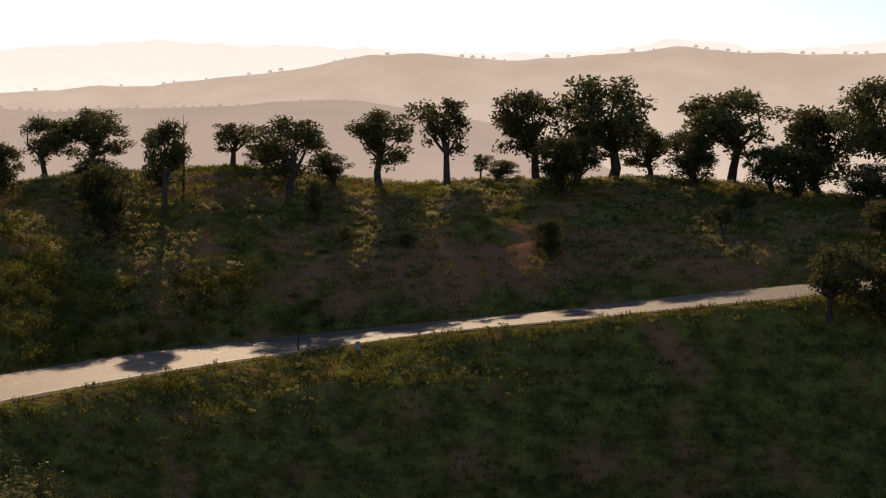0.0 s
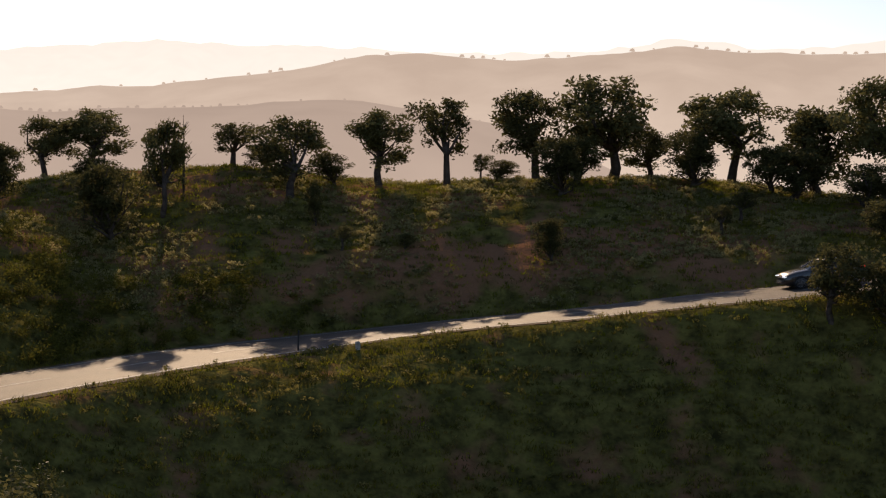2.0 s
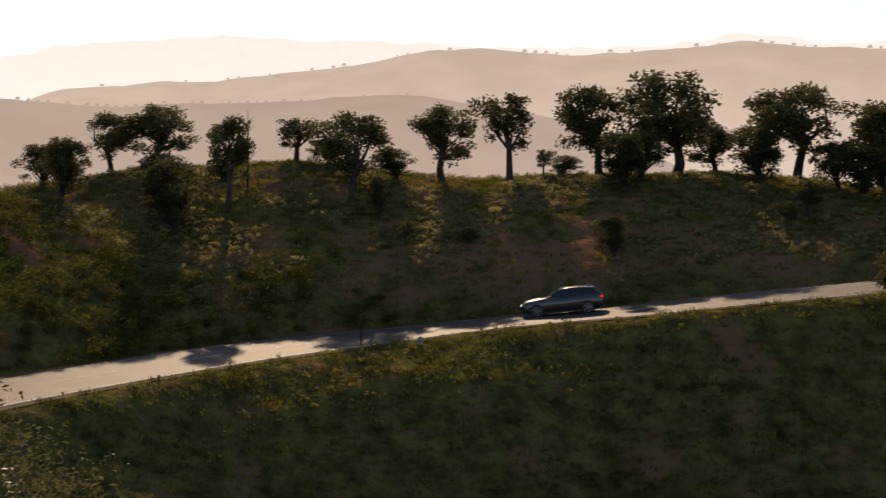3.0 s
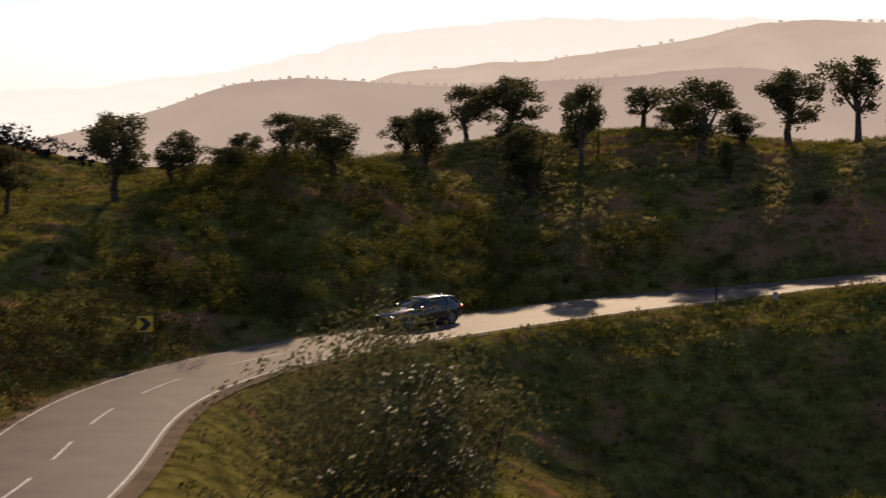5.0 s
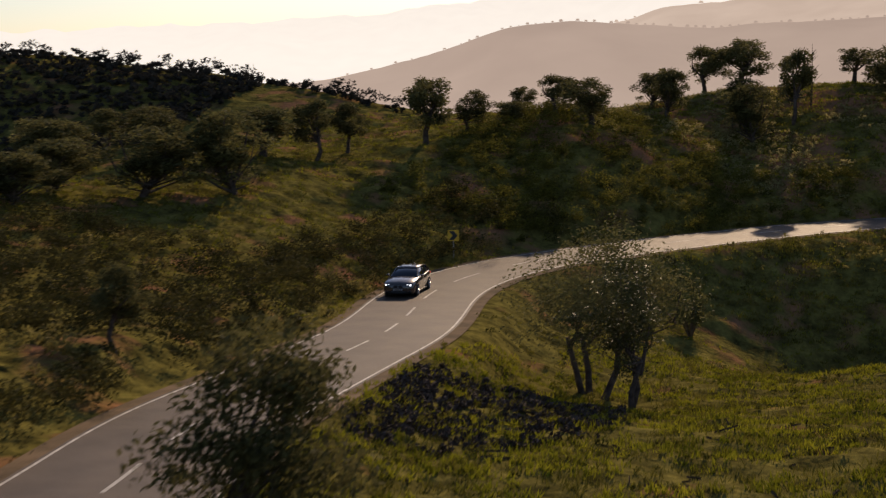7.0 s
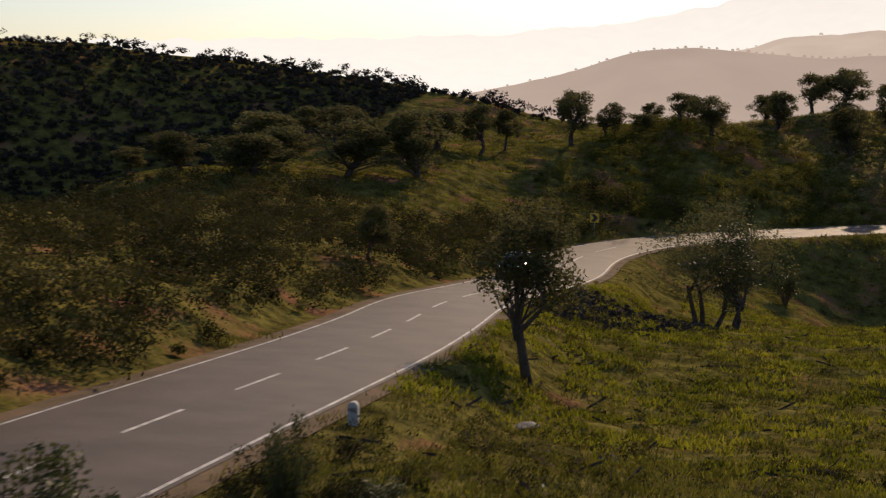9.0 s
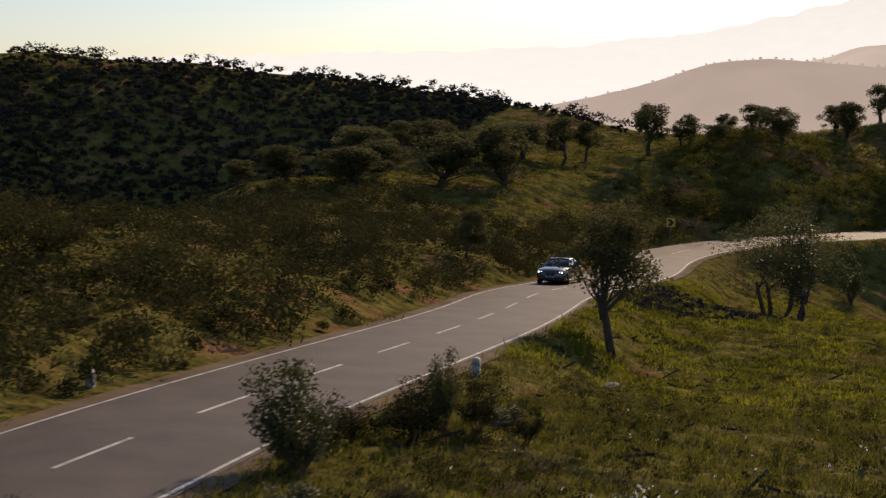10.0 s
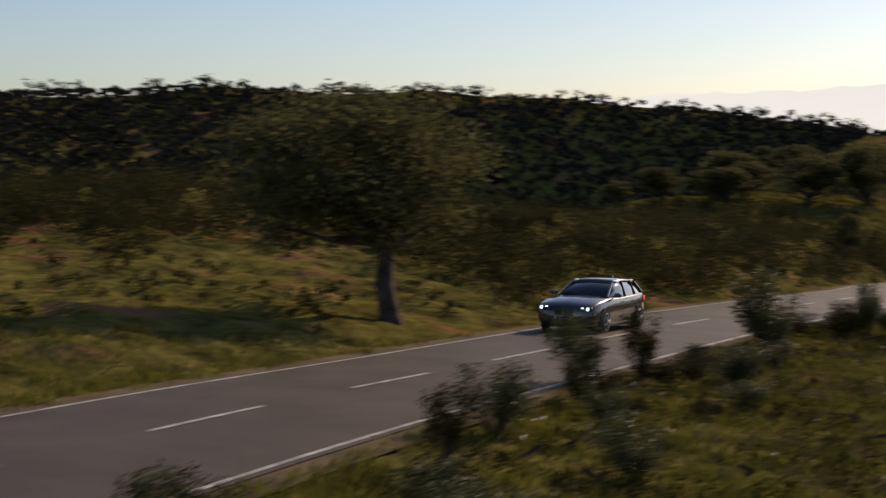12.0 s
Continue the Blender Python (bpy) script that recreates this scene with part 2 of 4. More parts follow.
# trees as x, y, ground height, tree height, crown width
HILL_TREES = [
    (-4.5, 103.1, 10.8, 5.2, 4.6), (0.3, 105.1, 10.7, 6.3, 4.5), (-10.1, 97.1, 10.7, 5.3, 5.6), (-15.2, 106.2, 12.2, 3.3, 3.8), (-18.2, 95.0, 8.9, 6.2, 3.7),
    (-20.7, 91.9, 7.3, 4.8, 4.1), (-25.3, 106.1, 11.7, 4.6, 5.1), (-28.6, 106.1, 11.2, 4.7, 4.3), (-28.7, 94.7, 9.5, 4.1, 3.0), (8.0, 99.1, 10.4, 4.0, 3.9),
    (6.8, 107.1, 11.2, 6.6, 5.8), (12.2, 107.1, 11.3, 7.5, 8.0), (15.3, 109.1, 11.3, 3.8, 4.2), (20.5, 105.1, 11.1, 6.7, 7.1), (26.2, 104.1, 10.3, 6.2, 6.6),
    (29.9, 100.0, 10.0, 8.3, 7.0), (22.6, 102.1, 10.4, 3.3, 3.2), (19.8, 74.4, 4.6, 4.0, 3.3), (22.4, 73.2, 4.8, 3.6, 3.6),
]
WEST_TREES = [
    (-31.2, 82.0, 9.6, 3.7, 4.4), (-35.0, 84.0, 10.2, 3.2, 3.6), (-41.7, 73.5, 8.3, 5.0, 3.9), (-40.4, 78.1, 8.7, 3.4, 3.1), (-48.0, 67.3, 6.7, 4.6, 3.6),
    (-47.1, 70.7, 7.4, 3.9, 3.2), (-43.7, 96.0, 9.8, 2.4, 2.9), (-45.0, 51.7, 6.0, 5.5, 5.0), (-49.4, 62.2, 8.0, 3.6, 5.2), (-48.6, 46.9, 5.9, 4.4, 6.3),
    (-59.8, 63.2, 8.4, 3.0, 4.4), (-63.1, 61.8, 8.4, 3.0, 3.8), (-62.1, 54.3, 6.8, 3.8, 6.1), (-56.2, 58.3, 7.8, 3.2, 4.2), (-61.5, 35.7, 6.1, 2.2, 2.8),
    (-56.7, 36.3, 6.3, 2.9, 4.5), (-51.1, 37.4, 6.3, 3.1, 5.7), (-24.5, 13.0, 4.2, 3.3, 2.3), (-53.0, 44.0, 6.2, 3.4, 5.0),
]
UNDERSTORY = [
    (9.6, 103.5, 3.4, 3.8), (17.6, 103.0, 4.0, 4.2), (24.2, 100.0, 3.6, 4.6), (27.6, 96.0, 3.0, 4.4), (31.5, 92.0, 3.4, 5.0), (-7.4, 100.8, 2.2, 2.8), (-12.6, 104.5, 2.0, 2.6), (-23.0, 99.0, 2.4, 3.4), (-31.5, 99.5, 3.0, 3.6), (3.9, 106.5, 1.5, 2.6),
    (-37.6, 81.0, 1.8, 2.6), (-33.0, 86.5, 1.8, 3.0), (27.0, 88.0, 2.4, 4.0), (33.0, 84.6, 3.0, 4.4), (25.4, 74.5, 3.2, 4.6), (29.5, 73.5, 3.8, 5.0),
]
SMALL_TREES = [
    (19.0, 94.0, 8.7, 2.2, 2.2), (17.5, 91.9, 7.9, 1.8, 1.8), (6.4, 87.6, 6.4, 2.8, 1.9), (-8.1, 93.9, 7.8, 2.7, 1.2), (-6.2, 89.9, 7.0, 1.7, 1.5),
    (2.7, 106.1, 11.2, 2.0, 1.5), (-2.2, 89.9, 7.2, 1.0, 1.2), (18.1, 108.1, 11.2, 2.5, 1.2),
]
MEADOW = [
    (-12, 67, 0.6), (-5, 70.5, 1.7), (3, 72, 2.1), (10, 73.5, 2.7), (20, 74.2, 3.6), (30, 74.6, 4.8), (-5, 64.5, -3.0), (3, 65.5, -3.6), (10, 66, -3.8), (20, 66.5, -3.2), (30, 67, -2.2),
    (-4, 57.5, -8.0), (9, 58, -8.8), (24, 58.5, -8.0), (-15, 56, -2.4), (0, 47.5, -0.9), (12, 47, -0.8), (25, 45, 0),
    (-15, 44, -1.6), (-12, 32, -1.5), (3, 35, 0.2), (15, 32, 1.5), (-6, 20, 1.2), (5, 15, 2.2), (18, 15, 3), (5, 0, 2.4), (15, 0, 3.5),
    (-5.5, -7, 2.4), (-2.5, -13, 3.2), (6, -12, 3.2), (18, -15, 4.4), (3, -27, 5.4), (10, -36, 6.0), (18, -45, 6.4), (10, -50, 6.6),
]
EAST = [
    (22, -58, 6.9), (30, -72, 7.4), (45, -60, 7), (40, -30, 6), (45, 10, 5), (50, 48, 3), (48, -100, 9.5), (36, 98, 10.2), (48, 95, 10.5), (60, 90, 11),
    (44, 70, 6), (0, 118, 8.5), (0, 140, 0), (30, 117, 8.5), (30, 142, 0), (-25, 118, 9), (-25, 138, 2), (-45, 106, 8), (-45, 125, 2), (60, 120, 4),
    (-10, 88, 6.2), (5, 88, 6.2), (16, 87, 6.8), (-20, 80, 3.6), (-30, 66, 3.4), (-36, 58, 3.4), (-35, 46, 2.6), (-32, 32, 2.6),
]
WEST = [
    (-28, 20, 3.2), (-24, 2, 5.0), (-18, -12, 5.8), (-32, -16, 7.6), (-12, -30, 6.4), (-26, -30, 8), (-40, -30, 8.6), (-41, 3, 5.6), (-45, 20, 5), (-55, 15, 2),
    (-70, 20, -3), (-62, -8, 1.5), (-85, 48, -2), (-66, 46, 4), (-12, -48, 7.2), (-18, -56, 8), (-36, -50, 9.2), (-30, -82, 9.6), (-4, -62, 7.8), (0, -80, 8.6),
    (-75, 68, 4), (-55, 80, 8), (-80, -30, 0), (-95, 20, 1), (-60, -60, 6), (-60, -110, 8),
]
CREST = [
    (-50, 92, 9.6), (-62, 93, 11.8), (-75, 94, 13.8), (-90, 90, 15.8), (-103, 78, 17.2), (-112, 63, 17.8), (-119, 50, 17.2), (-129, 38, 18.3), (-141, 24, 17.6),
    (-150, 5, 17.2), (-158, -20, 17), (-165, -60, 16.5), (-172, -115, 16), (-150, 100, 7), (-120, 125, 4), (-185, 40, 6), (-195, -40, 5), (-80, 120, 4),
]
_ctrl = np.array([(x, y, z) for x, y, z, *_ in HILL_TREES + WEST_TREES + SMALL_TREES + MEADOW + EAST + WEST + CREST] + [tuple(r) for r in CL[::9]])


def _kernel(a, b):
    d2 = ((a[:, None, :2] - b[None, :, :2]) ** 2).sum(2)
    return np.sqrt(d2 + 9.0)


_A = _kernel(_ctrl, _ctrl) - np.eye(len(_ctrl)) * 1.2
_mean = 4.0
_w = np.linalg.solve(_A, _ctrl[:, 2] - _mean)


def road_near(p):
    """Nearest centre line sample to each point, and the distance."""
    k = np.empty(len(p), int)
    d = np.empty(len(p))
    for i in range(0, len(p), 4000):
        q = ((p[i:i + 4000, None, :2] - CL[None, :, :2]) ** 2).sum(2)
        k[i:i + 4000] = q.argmin(1)
        d[i:i + 4000] = np.sqrt(q.min(1))
    return k, d


def ripple(x, y):
    """Hummocks and small terraces of a grazed slope."""
    return np.array([0.22 * noise.fractal((a * 0.22, b * 0.5, 3.1), 0.9, 2.1, 4) + 0.17 * noise.noise((a * 0.50 + b * 0.2, b * 1.15, 8.3)) + 0.09 * noise.noise((a * 1.3, b * 2.1, 4.4)) if -90 < a < 70 and -120 < b < 130 else 0.0 for a, b in zip(x, y)])


def ground_height(x, y):
    p = np.stack([np.ravel(x), np.ravel(y)], 1).astype(float)
    z = np.empty(len(p))
    for i in range(0, len(p), 4000):
        z[i:i + 4000] = _mean + _kernel(p[i:i + 4000], _ctrl) @ _w
    far = np.clip((np.hypot(p[:, 0] + 40, p[:, 1]) - 190) / 200, 0, 1)
    z = z * (1 - far) - 14 * far
    k, d = road_near(p)
    b = np.clip((d - HALF - 0.7) / 3.0, 0, 1)
    b = b * b * (3 - 2 * b)
    z = (CL[k, 2] - 0.06) * (1 - b) + (z + ripple(p[:, 0], p[:, 1]) * (1 - far)) * b
    return z.reshape(np.shape(x))


def axis(lo, hi, step, reach):
    mid = list(np.arange(lo, hi + step, step))
    a, s = [], step
    v = lo
    while v > -reach:
        s *= 1.25
        v -= s
        a.append(v)
    c, s, v = [], step, mid[-1]
    while v < reach:
        s *= 1.25
        v += s
        c.append(v)
    return np.array(a[::-1] + mid + c)


def build_ground():
    xs, ys = axis(-65, 50, 0.6, 2600), axis(-90, 115, 0.42, 2600)
    X, Y = np.meshgrid(xs, ys)
    Z = ground_height(X, Y)
    V = np.stack([X, Y, Z], 2).reshape(-1, 3)
    nx, ny = len(xs), len(ys)
    i = np.arange(nx * ny).reshape(ny, nx)
    Fq = np.stack([i[:-1, :-1], i[:-1, 1:], i[1:, 1:], i[1:, :-1]], 2).reshape(-1, 4)
    ob = link_mesh("ground", V, Fq, M["ground"], smooth=True)
    px, py = V[:, 0], V[:, 1]
    right = side(V[:, :2])
    soil = np.where((py > 80) & (right > 0) & (px > -34), 0.10, 0.0)
    soil += 0.16 * np.clip(1.5 - 1.5 * np.hypot((px - 8) / 17, (py - 89.5) / 5.0), 0, 1) * (right > 3.5)
    soil += 0.14 * np.clip(1.5 - 1.5 * np.hypot((px + 33) / 9, (py - 80) / 4.0), 0, 1)
    soil += 0.16 * np.clip(1.5 - 1.5 * np.hypot((px + 24) / 9, (py + 36) / 5.0), 0, 1)
    soil -= np.where((py < 50) & (right < 0), 0.06, 0.0)
    at = ob.data.attributes.new("soil", "FLOAT", "POINT")
    at.data.foreach_set("value", soil.astype(np.float32))
    return tagged(ob, "grassy hill ground with patches of bare red soil", "ground", kind="structure")


def ribbon(name, o0, o1, lift, mat, s0=0, s1=None, parent=None, step=1):
    k = [i for i in range(0, len(CL), step) if ALONG[i] >= s0 and (s1 is None or ALONG[i] <= s1)]
    V, Fc = [], []
    cols = np.linspace(o0, o1, 5 if o1 - o0 > 1 else 2)
    for i in k:
        for o in cols:
            p = CL[i] + RIGHT[i] * o
            V.append((p[0], p[1], p[2] + lift - 0.012 * abs(o)))
    n = len(cols)
    for r in range(len(k) - 1):
        for c in range(n - 1):
            Fc.append((r * n + c, r * n + c + 1, (r + 1) * n + c + 1, (r + 1) * n + c))
    return link_mesh(name, V, Fc, mat, parent, smooth=True)


def build_road():
    road = tagged(ribbon("road", -HALF, HALF, 0.03, M["asphalt"]), "two-lane country road of worn grey asphalt", "road", kind="structure")
    for o in (-HALF + 0.12, HALF - 0.22):
        ribbon("edge_line", o, o + 0.10, 0.036, M["paint"], parent=road)
    for o in (-HALF - 0.6, HALF - 0.02):
        tagged(ribbon("shoulder", o, o + 0.62, 0.015, M["shoulder"]), "earthy gravel shoulder beside the asphalt", "shoulder", kind="structure")
    i = 0
    while i < len(CL) - 8:
        j = int(np.searchsorted(ALONG, ALONG[i] + 2.6))
        if j >= len(CL):
            break
        V, Fc = [], []
        for r, q in enumerate(range(i, j + 1)):
            for o in (-0.06, 0.06):
                p = CL[q] + RIGHT[q] * o
                V.append((p[0], p[1], p[2] + 0.038))
            if r:
                Fc.append((2 * r - 2, 2 * r - 1, 2 * r + 1, 2 * r))
        link_mesh("centre_dash", V, Fc, M["paint"], road)
        i = int(np.searchsorted(ALONG, ALONG[i] + 6.2))


# ---- far hills ----
def backdrop(name, ridge, base, depth, mat, label, bushes=0, seed=3, crown=1.0):
    """A range of hills along a ridge line, with a face towards the place and rough tree-lined tops."""
    rng = np.random.default_rng(seed)
    R = np.array(ridge, float)
    s = np.concatenate([[0], np.cumsum(np.linalg.norm(np.diff(R[:, :2], axis=0), axis=1))])
    n = 260
    t = np.linspace(0, s[-1], n)
    P = np.stack([np.interp(t, s, R[:, k]) for k in range(3)], 1)
    for _ in range(6):
        P[1:-1] = 0.25 * P[:-2] + 0.5 * P[1:-1] + 0.25 * P[2:]
    P[:, 2] += 0.004 * s[-1] / 3 * np.array([noise.fractal((v * 0.05, 1.7, seed), 0.7, 2.1, 5) for v in t])
    out = np.array([0.0, 0.0]) - P[:, :2]
    out /= np.linalg.norm(out, axis=1)[:, None]
    V, Fc = [], []
    rows = 9
    for r in range(rows):
        f = r / (rows - 1)
        for i in range(n):
            wob = noise.noise((P[i, 0] * 0.02, P[i, 1] * 0.02 + r * 0.5, seed)) * depth * 0.15 * (f > 0)
            q = P[i, :2] + out[i] * (f * depth + wob)
            V.append((q[0], q[1], P[i, 2] + (base - P[i, 2]) * f ** 1.15))
    for r in range(rows - 1):
        for i in range(n - 1):
            Fc.append((r * n + i, r * n + i + 1, (r + 1) * n + i + 1, (r + 1) * n + i))
    b = len(V)
    for i in range(n):
        V.append((P[i, 0] - out[i, 0] * depth * 0.5, P[i, 1] - out[i, 1] * depth * 0.5, base))
    for i in range(n - 1):
        Fc.append((i, b + i, b + i + 1, i + 1))
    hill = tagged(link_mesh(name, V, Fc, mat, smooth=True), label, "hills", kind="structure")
    V, Fc = [], []
    for _ in range(bushes):
        i = rng.integers(2, n - 2)
        if rng.random() < 0.6:
            i = int(np.clip(rng.normal(n * 0.72, n * 0.1), 2, n - 2))
        r = crown * (0.5 + rng.random())
        c = Vector((P[i, 0], P[i, 1], P[i, 2] + r * 0.7))
        k0 = len(V)
        m = 9
        for a in range(m):
            ang = 2 * math.pi * a / m
            for e in (0, 1):
                rr = r * (0.8 + 0.5 * rng.random()) * (1 if e == 0 else 0.55)
                V.append((c.x + math.cos(ang) * rr, c.y + math.sin(ang) * rr, c.z + (-0.5 if e == 0 else 0.5) * r * (0.7 + 0.5 * rng.random())))
        for a in range(m):
            a2 = (a + 1) % m
            Fc.append((k0 + 2 * a, k0 + 2 * a2, k0 + 2 * a2 + 1, k0 + 2 * a + 1))
        Fc.append(tuple(k0 + 2 * a + 1 for a in range(m)))
    # The trees share the hill's glowing haze colour.
    if bushes:
        tagged(link_mesh("distant_trees", V, Fc, mat, smooth=True), "tiny distant trees glowing in the ridge's painted haze colour", "trees", kind="stuff")
    return hill


def build_distance():
    near = [(-330, 150, -6), (-230, 190, 4), (-165, 203, 10), (-128, 207, 12.5), (-112, 212, 15.5), (-97, 217, 20.8), (-88, 221, 22.4), (-76, 225, 22.0), (-64, 230, 20.8), (-50, 235, 21.6), (-36, 241, 22.4)]
    mid = [(-300, 330, -12), (-220, 366, 8), (-165, 376, 19), (-135, 380, 26), (-114, 381, 31.5), (-92, 381, 33), (-70, 381, 34), (-49, 381, 35.8), (-27, 382, 40), (-14, 382, 42.7), (0, 382, 41.2), (17, 382, 39.6), (40, 382, 42),
           (63, 382, 43.9), (78, 382, 42.6), (96, 382, 42), (130, 382, 43), (180, 380, 46), (260, 370, 50), (400, 340, 50)]
    far = [(-1450, 500, 20), (-1100, 760, 40), (-880, 930, 50), (-720, 1020, 56), (-590, 1080, 62), (-480, 1130, 76), (-362, 1200, 108), (-302, 1207, 112), (-247, 1208, 118), (-178, 1207, 112),
           (-95, 1207, 114), (-39, 1207, 108), (76, 1207, 107), (127, 1207, 109), (187, 1208, 121), (235, 1207, 113), (293, 1207, 110), (361, 1208, 120), (600, 1150, 125)]
    # Each range glows in its own painted haze tone, palest farthest away.
    backdrop("backdrop_near_hill", near + [(-15, 248, 24), (10, 256, 20), (40, 262, 8)], -14, 90, haze_glow_material("haze_glow_near", (0.74, 0.575, 0.44), (0.56, 0.43, 0.33), -5, 26), "wooded hill behind the valley, warm haze painted as glow", 120, 5, 0.26)
    backdrop("backdrop_mid_hills", mid, -14, 130, haze_glow_material("haze_glow_mid", (1.00, 0.81, 0.62), (0.70, 0.545, 0.41), 0, 42), "long wooded hills with pink evening haze painted as glow", 190, 8, 0.5)
    backdrop("backdrop_far_hills", far, -14, 300, haze_glow_material("haze_glow_far", (1.34, 1.25, 1.05), (1.20, 1.11, 0.94), 20, 118), "pale glowing mountains almost lost in painted haze", 0, 11)


# ---- plants ----
def tree_meshes(seed, height=5.0, width=4.6, leaves=5200, leaf=0.095, clumps=46, stems=1, bare=0.28, lean=0.05, leafmat="oak_leaf", fill=1.0, girth=1.0):
    """A limbed trunk and an uneven crown with gaps, standing on the origin: a mesh for each limb and one for the leaves."""
    rng = np.random.default_rng(seed)
    r0 = 0.034 * girth * height * (0.42 if stems > 1 else 1.0)
    low, mid_z = bare * 0.85 * height, (bare * 0.85 + 1) * 0.5 * height
    cz = (height - low) / 2
    skew = rng.normal(size=2) * 0.06 * width
    C = []
    for k in range(clumps):
        d = rng.normal(size=3)
        d /= np.linalg.norm(d)
        r = 0.30 + 0.62 * rng.random() ** 0.8
        shelf = 0.75 + 0.4 * noise.noise((d[0] * 1.6, d[1] * 1.6, seed * 3.7 + d[2]))
        C.append((d[0] * width * 0.47 * r * shelf + skew[0], d[1] * width * 0.47 * r * shelf + skew[1], mid_z + d[2] * cz * r * (0.95 if d[2] > 0 else 0.85) - 0.06 * height * (r > 0.75)))
    C = np.array(C)
    rad = width * (0.07 + 0.075 * rng.random(len(C)))
    wood = []
    tops = []
    for st in range(stems):
        a = rng.random() * 6.28 + 2.1 * st
        sp = lean * width * (1 + 2.2 * (stems > 1))
        top = Vector((math.cos(a) * sp, math.sin(a) * sp, height * (bare + 0.08)))
        base = Vector((math.cos(a) * 0.03 * width * (stems > 1), math.sin(a) * 0.03 * width * (stems > 1), -0.3))
        mid = base.lerp(top, 0.5) + Vector((*(rng.normal(size=2) * 0.035 * height), 0))
        wood.append(("trunk", [(base, r0 * 1.5), (base.lerp(mid, 0.45), r0 * 1.05), (mid, r0 * 0.92), (mid.lerp(top, 0.6), r0 * 0.8), (top, r0 * 0.6)]))
        tops.append(top)
    for i, c in enumerate(C):
        e = Vector(c)
        t = min(tops, key=lambda q: (q - e).length)
        if i % 4 and i > 6:
            continue
        start = t - Vector((0, 0, height * 0.10 * rng.random()))
        m1 = start.lerp(e, 0.5) + Vector((*(rng.normal(size=2) * 0.05 * width), -0.02 * height))
        f = 0.55 if i < 6 else 0.3
        wood.append(("limb", [(start, r0 * f), (start.lerp(m1, 0.6), r0 * f * 0.75), (m1, r0 * f * 0.6), (e, r0 * f * 0.2)]))
    n = (leaves * rad ** 2 / (rad ** 2).sum() * fill).astype(int) + 5
    Q = leaf_quads(rng, C, rad, n, leaf, flat=0.78, droop=0.4)
    parts = []
    for nm, path in wood:
        V, Fc = tubes([path])
        me = bpy.data.meshes.new(nm)
        me.from_pydata([tuple(v) for v in V], [], Fc)
        me.materials.append(M["bark"])
        me.polygons.foreach_set("use_smooth", [True] * len(me.polygons))
        parts.append((nm, me))
    parts.append(("crown", quad_mesh("crown", Q, M[leafmat])))
    ext = np.percentile(np.hypot(Q[:, 0, 0] - skew[0], Q[:, 0, 1] - skew[1]), 96) * 2
    return parts, float(np.percentile(Q[:, :, 2], 99.7)), float(ext)


def plant(name, kinds, x, y, h, w, label, category, group="", turn=None, sink=0.0, z=None):
    parts, h0, w0 = kinds
    root = new(name)
    gz = float(ground_height(np.array([x]), np.array([y]))[0]) if z is None else z
    root.matrix_world = Matrix.Translation((x, y, gz - sink)) @ Matrix.Rotation(random.random() * 6.28 if turn is None else turn, 4, "Z") @ Matrix.Diagonal((w / w0, w / w0, h / h0, 1))
    for nm, me in parts:
        o = new(nm, me)
        o.parent = root
    return tagged(root, label, category, group)


